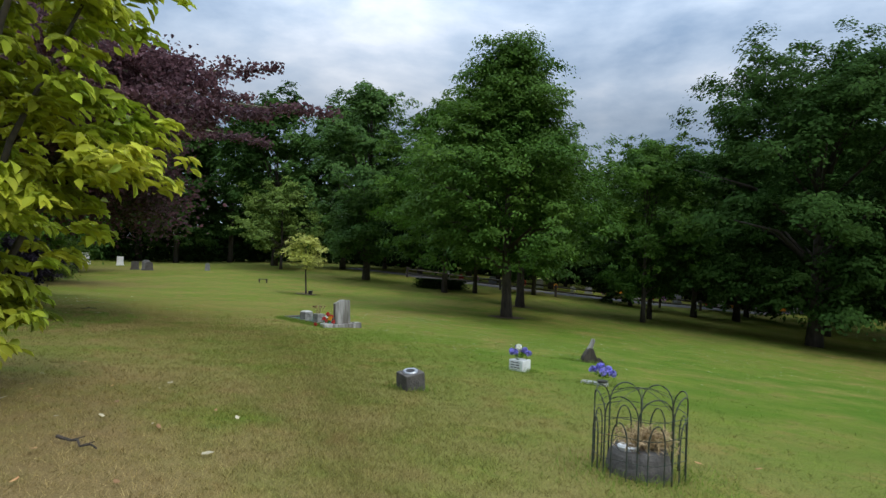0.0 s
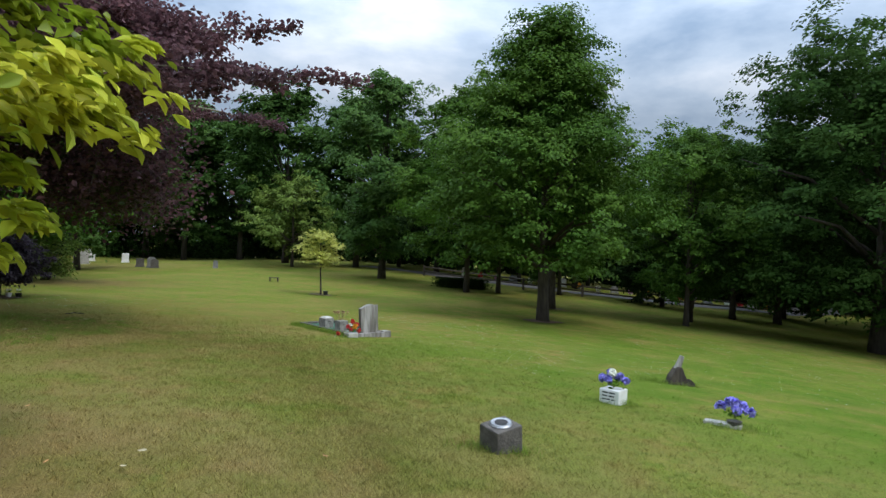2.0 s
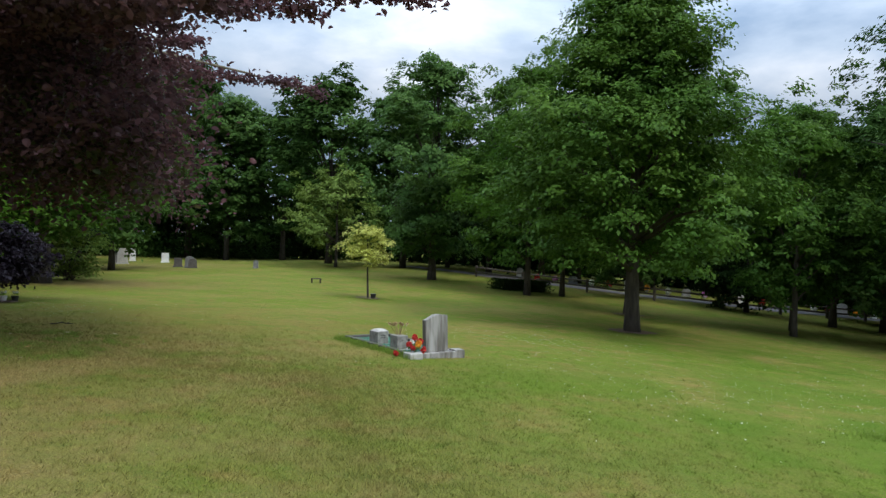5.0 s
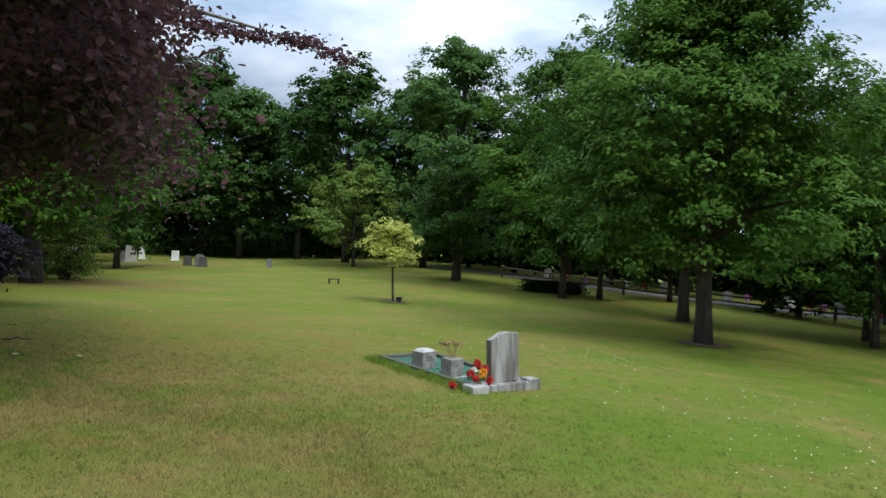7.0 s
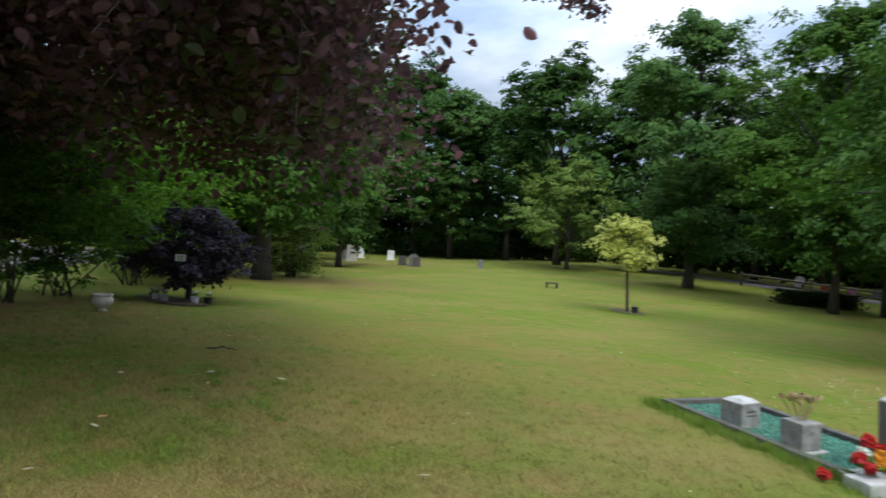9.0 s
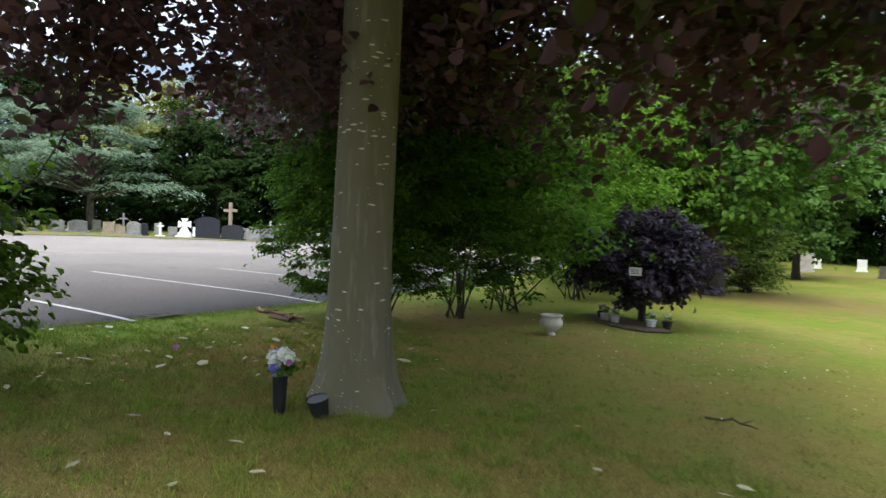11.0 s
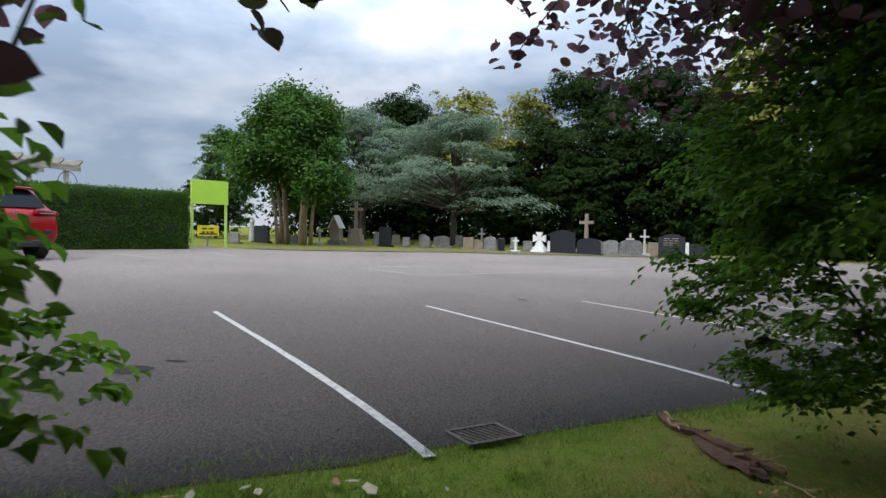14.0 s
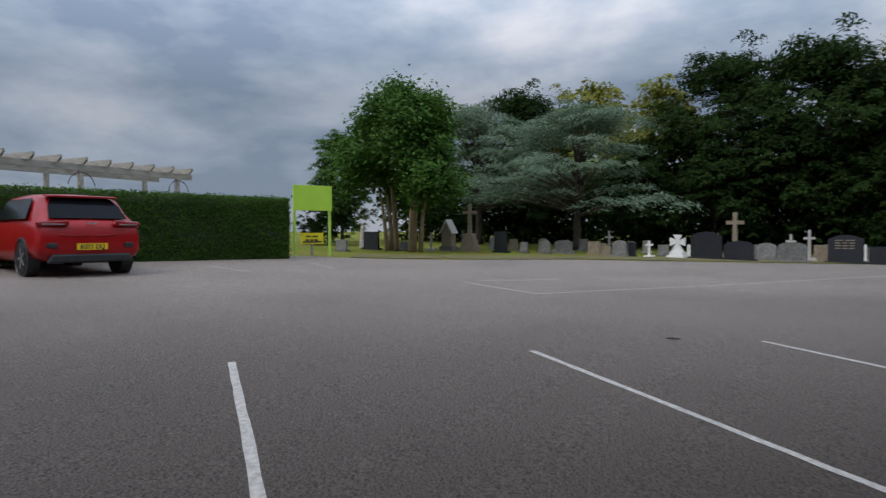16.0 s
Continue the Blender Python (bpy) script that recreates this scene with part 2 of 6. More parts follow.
M_STUB = mat("dark_split_stub", (0.085, 0.068, 0.052), (0.04, 0.032, 0.025), 0.95, 14, bump=0.9, bump_scale=30, stretch=(1, 1, 0.2))
M_DARK_STONE = mat("dark_weathered_stone", (0.13, 0.115, 0.10), (0.075, 0.068, 0.06), 0.9, 16, bump=0.5, bump_scale=50)
M_CREAM_STONE = mat("cream_cast_stone", (0.6, 0.56, 0.46), (0.48, 0.44, 0.35), 0.85, 10, bump=0.2)
M_WHITE_MARBLE = mat("white_marble", (0.78, 0.77, 0.74), (0.66, 0.65, 0.62), 0.5, 9)
M_BLACK_GRANITE = mat("polished_black_granite", (0.02, 0.022, 0.028), (0.03, 0.032, 0.038), 0.2, 30)
M_BROWN_STONE = mat("lichened_sandstone", (0.30, 0.24, 0.17), (0.2, 0.165, 0.12), 0.9, 14, bump=0.3)
M_GREY_STONE = mat("grey_headstone", (0.21, 0.205, 0.195), (0.13, 0.128, 0.12), 0.85, 10, bump=0.2, per_object=0.3)
M_CHIP = mat("green_glass_chippings", (0.02, 0.095, 0.055), (0.05, 0.16, 0.095), 0.4, 30, island=0.5)
M_RED = mat("red_petal", (0.6, 0.04, 0.02), (0.5, 0.02, 0.03), 0.6, 40, translucent=0.15)
M_ORANGE = mat("orange_petal", (0.75, 0.28, 0.02), (0.8, 0.4, 0.03), 0.6, 40, translucent=0.15)
M_BLUE = mat("violet_petal", (0.14, 0.11, 0.52), (0.42, 0.4, 0.8), 0.6, 40, island=0.5, translucent=0.15)
M_WHITE = mat("white_petal", (0.84, 0.83, 0.74), (0.72, 0.73, 0.6), 0.6, 40, translucent=0.15)
M_PINK = mat("pink_petal", (0.55, 0.16, 0.45), (0.6, 0.25, 0.5), 0.6, 40)
M_DRY = mat("dry_straw", (0.42, 0.31, 0.16), (0.3, 0.2, 0.1), 0.9, 30, island=0.35)
M_DEAD = mat("dead_leaf", (0.44, 0.24, 0.10), (0.3, 0.13, 0.05), 0.8, 30, per_object=0.5)
M_PALE_SCRAP = mat("pale_leaf_scrap", (0.48, 0.42, 0.28), (0.34, 0.28, 0.16), 0.8, 30, per_object=0.35)
M_BLACK_PLASTIC = mat("black_plastic", (0.018, 0.018, 0.02), (0.03, 0.03, 0.03), 0.4, 10)
M_WIRE = mat("green_coated_wire", (0.03, 0.05, 0.035), (0.05, 0.045, 0.03), 0.6, 40)
M_STEEL = mat("dull_steel", (0.5, 0.5, 0.5), (0.35, 0.35, 0.35), 0.4, 30, metal=0.9)
M_IRON = mat("cast_iron", (0.06, 0.055, 0.05), (0.03, 0.03, 0.03), 0.65, 30, metal=0.5)
M_LIME = mat("lime_green_panel", (0.42, 0.66, 0.06), (0.39, 0.62, 0.055), 0.5, 2)
M_LIME_POST = mat("lime_green_post", (0.42, 0.62, 0.10), (0.36, 0.55, 0.08), 0.5, 8)
M_YELLOW = mat("yellow_sign_face", (0.8, 0.66, 0.02), (0.74, 0.6, 0.02), 0.5, 4)
M_INK = mat("black_ink", (0.02, 0.02, 0.02), (0.03, 0.03, 0.03), 0.6, 20)
M_OAK_BEAM = mat("weathered_grey_timber", (0.42, 0.39, 0.34), (0.3, 0.275, 0.235), 0.9, 10, stretch=(0.3, 1, 1))
M_CAR = mat("red_car_paint", (0.31, 0.006, 0.007), (0.27, 0.004, 0.006), 0.3, 3, spec=0.25)
M_CAR.node_tree.nodes["Principled BSDF"].inputs["Coat Weight"].default_value = 0.2
M_GLASS = mat("tinted_car_glass", (0.006, 0.007, 0.009), (0.008, 0.009, 0.011), 0.12, 3, spec=0.1)
M_PLATE = mat("amber_plate_face", (0.78, 0.5, 0.012), (0.72, 0.45, 0.012), 0.5, 4)
M_TYRE = mat("tyre_rubber", (0.02, 0.02, 0.02), (0.03, 0.03, 0.03), 0.8, 20)
M_LAMP = mat("red_tail_lamp", (0.30, 0.01, 0.015), (0.2, 0.006, 0.01), 0.15, 12, spec=0.6)
M_SILVER = mat("silver_alloy", (0.55, 0.56, 0.57), (0.45, 0.45, 0.46), 0.3, 20, metal=0.8)
M_TAR = mat("grey_path", (0.13, 0.12, 0.115), (0.1, 0.092, 0.088), 0.9, 2, bump=0.3)
M_SOIL = mat("leaf_litter_soil", (0.12, 0.075, 0.04), (0.075, 0.05, 0.03), 0.95, 6, bump=0.8, bump_scale=30)

# ---- geometry helpers ----


def link_mesh(name, me, material, parent=None, label="", smooth=False):
    me.materials.append(material)
    if smooth:
        me.polygons.foreach_set("use_smooth", np.ones(len(me.polygons), dtype=bool))
    ob = new(name, me)
    if parent:
        ob.parent = parent
    if label:
        ob["label"] = label
    return ob


def part(name, bm, material, parent=None, label="", smooth=False):
    me = bpy.data.meshes.new(name)
    bmesh.ops.recalc_face_normals(bm, faces=bm.faces)
    bm.to_mesh(me)
    bm.free()
    return link_mesh(name, me, material, parent, label, smooth)


def quick_mesh(name, verts, faces):
    """verts (n,3) and faces (m,k), all with k corners."""
    verts, faces = np.asarray(verts, np.float32), np.asarray(faces, np.int32)
    me = bpy.data.meshes.new(name)
    me.vertices.add(len(verts))
    me.vertices.foreach_set("co", verts.ravel())
    m, k = faces.shape
    me.loops.add(m * k)
    me.loops.foreach_set("vertex_index", faces.ravel())
    me.polygons.add(m)
    me.polygons.foreach_set("loop_start", np.arange(0, m * k, k, dtype=np.int32))
    me.update(calc_edges=True)
    return me


def base(name, x, y, z=None, rz=0.0, label="", category="", group="", scale=1.0):
    ob = new(name)
    ob.empty_display_size = 0.1
    ob.matrix_world = pose(x, y, ground_z(x, y) if z is None else z, 0, 0, rz) @ Matrix.Scale(scale, 4)
    return tagged(ob, label, category, group)


def box(bm, sx, sy, sz, x=0, y=0, z=0, rz=0, bevel=0.0, taper=1.0, taper_y=None, rx=0, ry=0):
    """A box standing on z, centred on x, y."""
    r = bmesh.ops.create_cube(bm, size=1)
    vs = r["verts"]
    for v in vs:
        k = taper if v.co.z > 0 else 1
        ky = (taper if taper_y is None else taper_y) if v.co.z > 0 else 1
        v.co = Vector((v.co.x * sx * k, v.co.y * sy * ky, (v.co.z + 0.5) * sz))
    bmesh.ops.transform(bm, matrix=pose(x, y, z, rx, ry, rz), verts=vs)
    if bevel:
        es = list({e for v in vs for e in v.link_edges})
        bmesh.ops.bevel(bm, geom=es, offset=bevel, segments=2, affect="EDGES", profile=0.6)
    return bm


def lathe(bm, profile, n=20, x=0, y=0, z=0):
    rings = [[bm.verts.new((x + r * math.cos(2 * math.pi * i / n), y + r * math.sin(2 * math.pi * i / n), z + h)) for i in range(n)] for r, h in profile]
    for a, b in zip(rings, rings[1:]):
        for i in range(n):
            bm.faces.new((a[i], a[(i + 1) % n], b[(i + 1) % n], b[i]))
    bm.faces.new(rings[0][::-1])
    bm.faces.new(rings[-1])
    return bm


def tube(bm, pts, radii, n=6):
    pts = [Vector(p) for p in pts]
    rings = []
    for i, p in enumerate(pts):
        d = (pts[min(i + 1, len(pts) - 1)] - pts[max(i - 1, 0)]).normalized()
        a = d.orthogonal().normalized() if abs(d.z) < 0.9 else Vector((0, 1, 0)).cross(d).normalized()
        b = d.cross(a)
        r = radii[i] if isinstance(radii, (list, tuple)) else radii
        rings.append([bm.verts.new(p + (a * math.cos(2 * math.pi * k / n) + b * math.sin(2 * math.pi * k / n)) * r) for k in range(n)])
    for p, q in zip(rings, rings[1:]):
        for k in range(n):
            bm.faces.new((p[k], p[(k + 1) % n], q[(k + 1) % n], q[k]))
    bm.faces.new(rings[0][::-1])
    bm.faces.new(rings[-1])
    return bm


def prism(bm, outline, y0, y1):
    """An outline in x, z drawn out from y0 to y1."""
    a = [bm.verts.new((x, y0, z)) for x, z in outline]
    b = [bm.verts.new((x, y1, z)) for x, z in outline]
    bm.faces.new(a)
    bm.faces.new(b[::-1])
    for i in range(len(a)):
        j = (i + 1) % len(a)
        bm.faces.new((a[i], b[i], b[j], a[j]))
    return bm


def smooth_step(a, b, x):
    t = np.clip((x - a) / (b - a), 0, 1)
    return t * t * (3 - 2 * t)


EDGE = (-11.27, 9.83)      # a point of the kerbless edge between lawn and car park


def ground_z(x, y):
    """The lawn falls away to the east; the car park is a tilted plane."""
    xl, yl = np.clip(x, -26, 20), np.clip(y, -6, 44)
    lawn = 0.246 - 0.05 * xl - 0.0634 * yl - 0.00181 * xl * xl + 0.00014 * xl * yl + 0.00104 * yl * yl
    lawn = lawn + 0.14 * np.exp(-((xl - 0.3) ** 2 + (yl - 5.5) ** 2) / 36)
    xp, yp = np.clip(x, -60, 0), np.clip(y, -30, 40)
    park = 0.14 - 0.008 * (xp + 15) - 0.022 * (yp - 7.3)
    u = -(x - EDGE[0]) * 0.85 - (y - EDGE[1]) * 0.52
    k = smooth_step(-1.5, 1.0, u)
    g = lawn * (1 - k) + park * k
    return float(g) if np.ndim(g) == 0 else g


# ---- leaves and trees ----
def unit(v):
    return v / np.maximum(np.linalg.norm(v, axis=1, keepdims=True), 1e-6)


def leaf_cloud(rng, centres, normals, length, width, fine=False, fold=0.25, along=None, vary=0.4):
    """Folded leaves at centres; normals say which way each blade faces."""
    n = len(centres)
    nrm = unit(normals)
    t = unit(np.cross(nrm, rng.normal(size=(n, 3)))) if along is None else unit(along - nrm * np.sum(along * nrm, axis=1, keepdims=True))
    b = np.cross(nrm, t)
    s = (1 - vary + 2 * vary * rng.random((n, 1)))
    le, w = length * s, width * s
    root, tip = centres - t * le * 0.5, centres + t * le * 0.5
    lift = nrm * w * fold
    if fine == "oval":
        ring = [root]
        for k, wide in ((-0.3, 0.36), (-0.05, 0.5), (0.2, 0.46), (0.38, 0.27)):
            ring.append(centres + t * le * k + b * w * wide + lift * wide * 2)
        ring.append(tip - nrm * w * 0.15)
        for k, wide in ((0.38, 0.27), (0.2, 0.46), (-0.05, 0.5), (-0.3, 0.36)):
            ring.append(centres + t * le * k - b * w * wide + lift * wide * 2)
        v = np.stack(ring, axis=1).reshape(-1, 3)
        k = 10 * np.arange(n)[:, None]
        return v, np.concatenate([k + np.array([[0, 1, 2, 3, 4, 5]]), k + np.array([[0, 5, 6, 7, 8, 9]])])
    if not fine:
        v = np.stack([root, centres + b * w * 0.5 + lift, tip, centres - b * w * 0.5 + lift], axis=1).reshape(-1, 3)
        return v, np.arange(4 * n).reshape(-1, 4)
    l1, l2 = centres - t * le * 0.12, centres + t * le * 0.22
    v = np.stack([root, l1 + b * w * 0.5 + lift, l2 + b * w * 0.42 + lift, tip - nrm * w * 0.25, l2 - b * w * 0.42 + lift, l1 - b * w * 0.5 + lift], axis=1).reshape(-1, 3)
    k = 6 * np.arange(n)[:, None]
    f = np.concatenate([k + np.array([[0, 1, 2, 3]]), k + np.array([[0, 3, 4, 5]])])
    return v, f


def crown_clumps(rng, n, height, low, radius, shape):
    """Clump centres, their sizes and outward ways, within a crown from low to height."""
    u = rng.random(n)
    h = low + (height - low) * (u ** 0.85)
    k = (h - low) / (height - low)
    if shape == "cone":
        prof = np.interp(k, [0, 0.12, 0.36, 0.6, 0.85, 1], [0.75, 1.0, 0.97, 0.56, 0.19, 0.05])
    elif shape == "tall":
        prof = np.interp(k, [0, 0.15, 0.4, 0.7, 0.9, 1], [0.6, 0.9, 1.0, 0.9, 0.6, 0.2])
    elif shape == "plates":
        prof = np.interp(k, [0, 0.1, 0.35, 0.65, 0.9, 1], [0.75, 1.0, 0.98, 0.75, 0.45, 0.15])
    else:
        prof = np.interp(k, [0, 0.15, 0.45, 0.75, 0.93, 1], [0.5, 0.88, 1.0, 0.82, 0.48, 0.12])
    a = rng.random(n) * 2 * math.pi
    lobes = 1 + 0.14 * np.sin(3 * a + 5 * k + rng.random() * 6) + 0.10 * np.sin(5 * a - 7 * k + rng.random() * 6)
    r = radius * prof * lobes * (rng.random(n) ** 0.38)
    c = np.stack([r * np.cos(a), r * np.sin(a), h], axis=1)
    outward = np.stack([np.cos(a), np.sin(a), 0.35 + 0.7 * k], axis=1) * (0.25 + r / radius)[:, None]
    return c, outward


def make_tree(name, height, radius, low, trunk_r, leaves, leaf, leaf_material, bark=M_BARK, shape="round", clumps=90, seed=1,
              label="", category="tree", spread=0.16, flat=0.8, limbs=14, fine=False, lean=(0, 0), crown_label="", width=0.6, apart=False, sprays=9):
    """A tree at the origin: tapered trunk with limbs, and a crown of leaf clumps."""
    rng = np.random.default_rng(seed)
    root = new(name)
    tagged(root, label, category)
    c, outward = crown_clumps(rng, clumps, height, low, radius, shape)
    c[:, 0] += lean[0] * c[:, 2]
    c[:, 1] += lean[1] * c[:, 2]
    top = height * 0.86
    bm = bmesh.new()
    steps = 9
    pts, rad = [], []
    for i in range(steps + 1):
        k = i / steps
        z = -0.15 + (top + 0.15) * k
        wob = 0.04 * trunk_r * 8 * math.sin(2.3 * k * 3 + seed)
        pts.append((lean[0] * k * height + wob * k, lean[1] * k * height + wob * 0.6 * k, z))
        rad.append(trunk_r * (1.25 if i == 0 else 1.0) * (1 - 0.88 * k) + 0.01)
    tube(bm, pts, rad, 10)
    order = rng.permutation(clumps)[:limbs]
    for j in order:
        e = Vector(c[j])
        z0 = max(low * 0.55, min(top * 0.85, e.z * 0.55 + low * 0.2))
        k = (z0 + 0.15) / (top + 0.15)
        s = Vector((lean[0] * k * height, lean[1] * k * height, z0))
        m = s.lerp(e, 0.5) + Vector((0, 0, 0.12 * (e - s).length * (1 if shape != "plates" else 0.2)))
        r0 = trunk_r * (1 - 0.85 * k) * 0.55
        twin = bmesh.new() if apart else bm
        tube(twin, [s, m, e], [r0, r0 * 0.6, r0 * 0.2], 6)
        if apart:
            part("limb", twin, bark, root, smooth=True)
    part("trunk", bm, bark, root, smooth=True)
    size = radius * spread * (0.65 + 0.8 * rng.random(clumps))
    own = np.repeat(np.arange(clumps), sprays)          # each clump breaks up into small flat sprays of leaves
    plates = shape == "plates"
    reach = rng.normal(size=(len(own), 3)) * np.array([0.62, 0.62, 0.62 * flat])
    reach[:, 2] += 0.1
    tip = c[own] + reach * size[own][:, None]
    tip[:, 2] = np.maximum(tip[:, 2], low * 0.72)
    if plates:
        tip[:, 2] -= 0.10 * np.linalg.norm(reach[:, :2], axis=1) * size[own]
    wide = size[own] * rng.uniform(0.2, 0.44, len(own))
    idx = rng.choice(len(own), leaves, p=wide ** 2 / np.sum(wide ** 2))
    off = rng.normal(size=(leaves, 3)) * np.array([0.72, 0.72, 0.3 if not plates else 0.12])
    off[:, 2] -= 0.22 * (off[:, 0] ** 2 + off[:, 1] ** 2)          # sprays droop at their rims
    pos = tip[idx] + off * wide[idx][:, None]
    up = np.array([0, 0, 0.75 if not plates else 1.2])
    nrm = outward[own[idx]] * 0.45 + up + reach[idx] * 0.3 + off * np.array([0.45, 0.45, 0.2]) + rng.normal(size=(leaves, 3)) * 0.38
    v, f = leaf_cloud(rng, pos, nrm, leaf, leaf * width, fine)
    link_mesh("crown", quick_mesh("crown", v, f), leaf_material, root, crown_label)
    return root


def plant(tree, x, y, rz=0.0, scale=1.0, dz=0.0):
    tree.matrix_world = pose(x, y, ground_z(x, y) + dz, 0, 0, rz) @ Matrix.Scale(scale, 4)
    return tree


def again(tree, x, y, rz, scale, tall=1.0):
    return copy_thing(tree, pose(x, y, ground_z(x, y) - 0.03, 0, 0, rz) @ Matrix.Diagonal((scale, scale, scale * tall, 1)) @ Matrix.Diagonal((1 / tree.scale[0],) * 3 + (1,)))


# ---- ground, car park, far path ----
gx = np.concatenate([np.linspace(-420, -64, 12), np.linspace(-60, 34, 190), np.linspace(38, 420, 12)])
gy = np.concatenate([np.linspace(-420, -44, 12), np.linspace(-40, 62, 205), np.linspace(66, 420, 12)])
GX, GY = np.meshgrid(gx, gy)
GZ = ground_z(GX, GY)
nx, ny = len(gx), len(gy)
quad = (np.arange(ny - 1)[:, None] * nx + np.arange(nx - 1)[None, :]).ravel()
ground = link_mesh("ground", quick_mesh("ground", np.stack([GX, GY, GZ], -1).reshape(-1, 3), np.stack([quad, quad + 1, quad + nx + 1, quad + nx], 1)), M_LAWN, smooth=True)
tagged(ground, "mown lawn, green with dry straw-coloured patches", "lawn", kind="structure")


def near_edge(y):
    """x of the lawn's edge at the car park."""
    d = y - 9.83
    return -11.07 - 0.6 * d - 0.02 * d * abs(d) if y < 16 else near_edge_far(y)


def near_edge_far(y):
    return -15.58 - 0.85 * (y - 16)


def far_edge(y):
    return np.interp(y, [-30, -3, 3.2, 5.5, 9, 14, 18, 40], [-31, -31, -29.6, -30.2, -32.4, -33.6, -34.6, -38])


rows_y = np.linspace(-26, 27, 180)
verts, faces = [], []
cols = 60
rng = np.random.default_rng(5)
for y in rows_y:
    a, b = near_edge(y) + rng.normal() * 0.025, far_edge(y)
    b = min(b, a - 0.5)
    for i in range(cols + 1):
        x = a - 0.03 if i == 1 else a + (b - a) * i / cols
        verts.append((x, y, ground_z(x, y) + (0.012 if 0 < i < cols else -0.02)))
for r in range(len(rows_y) - 1):
    for i in range(cols):
        k = r * (cols + 1) + i
        faces.append((k, k + 1, k + cols + 2, k + cols + 1))
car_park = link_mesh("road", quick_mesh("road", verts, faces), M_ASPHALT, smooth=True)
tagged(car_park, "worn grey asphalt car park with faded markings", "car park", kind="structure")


def strip(bm, p, q, width, lift, steps=14, ragged=0.0, seed=0, bow=0.0):
    rnd = random.Random(seed)
    p, q = Vector(p), Vector(q)
    d = (q - p).normalized()
    s = Vector((-d.y, d.x)) * width / 2
    prev = None
    for i in range(steps + 1):
        c = p.lerp(q, i / steps) + s.normalized() * bow * math.sin(math.pi * (i / steps) ** 0.7)
        a, b = c + s * (1 + rnd.uniform(-ragged, ragged)), c - s * (1 + rnd.uniform(-ragged, ragged))
        pair = [bm.verts.new((v.x, v.y, ground_z(v.x, v.y) + lift)) for v in (a, b)]
        if prev:
            bm.faces.new((prev[0], prev[1], pair[1], pair[0]))
        prev = pair
    return bm


BAY_LINES = [((-11.0, 9.86), (-15.01, 7.28)), ((-12.45, 12.0), (-16.21, 9.47)), ((-13.9, 14.0), (-17.42, 11.59)), ((-15.3, 16.0), (-18.66, 13.72))]
for i, (p, q) in enumerate(BAY_LINES):
    ob = part("parking_line", strip(bmesh.new(), p, q, 0.058, 0.0155, 24, 0.12, i, -0.05 if i == 0 else 0.0), M_PAINT)
    tagged(ob, "worn white painted parking bay line", "road marking", "parking bay lines", "structure")
for i, (p, q) in enumerate([((-22.56, 7.55), (-20.97, 9.08)), ((-20.97, 9.08), (-24.4, 12.78)), ((-24.4, 12.78), (-28.56, 16.93)), ((-22.95, 7.79), (-24.07, 9.33)),
                            ((-24.41, 0.84), (-23.07, 2.75)), ((-26.44, 2.62), (-24.83, 3.95))]):
    ob = part("parking_line", strip(bmesh.new(), p, q, 0.07, 0.0155, 20, 0.15, 30 + i), M_FAINT)
    tagged(ob, "faint worn white line on the car park", "road marking", "faint far lines", "structure")


def blot(x, y, rx, ry, seed, name, material, label, category, lift=0.016):
    rnd = random.Random(seed)
    bm = bmesh.new()
    c = bm.verts.new((x, y, ground_z(x, y) + lift))
    ring = []
    for i in range(26):
        a = 2 * math.pi * i / 26
        k = 1 + 0.22 * math.sin(2 * a + seed) + rnd.uniform(-0.12, 0.12)
        vx, vy = x + rx * k * math.cos(a), y + ry * k * math.sin(a)
        ring.append(bm.verts.new((vx, vy, ground_z(vx, vy) + lift)))
    for i in range(26):
        bm.faces.new((c, ring[i], ring[(i + 1) % 26]))
    return tagged(part(name, bm, material), label, category, kind="structure")


blot(-12.3, 7.83, 0.1, 0.14, 2, "oil_stain", M_STAIN_AND_SHADE, "dark oil stain on the asphalt", "stain")
blot(-12.6, 7.98, 0.03, 0.07, 5, "oil_stain", M_STAIN_AND_SHADE, "small dark oil stain on the asphalt", "stain")
blot(-17.27, 10.75, 0.05, 0.09, 8, "oil_stain", M_STAIN_AND_SHADE, "faint dark stain on the asphalt", "stain")

# dry grass verge between the car park and the graves
bm = bmesh.new()
VERGE = [(-29.9, 2.2), (-30.6, 5.0), (-33.0, 9.0), (-34.2, 14.0), (-35.2, 18.0), (-37.5, 26.0)]
for p, q in zip(VERGE, VERGE[1:]):
    strip(bm, (p[0] - 0.75, p[1]), (q[0] - 0.75, q[1]), 2.4, 0.022, 12, 0.12, 7)
tagged(part("verge", bm, mat("dry_verge_grass", (0.16, 0.125, 0.055), (0.10, 0.10, 0.03), 0.95, 3, bump=0.8)), "dry brownish grass verge in front of the graves", "verge", kind="structure")

# far tarmac path past the woods and its low rail fence
bm = bmesh.new()
for p, q in zip([(-9, 50), (-1, 41.5), (5, 39), (11, 39.5), (18, 44)], [(-1, 41.5), (5, 39), (11, 39.5), (18, 44), (34, 54)]):
    strip(bm, p, q, 1.9, 0.03, 10)
tagged(part("pavement", bm, M_TAR), "grey tarmac path behind the trees", "path", kind="structure")

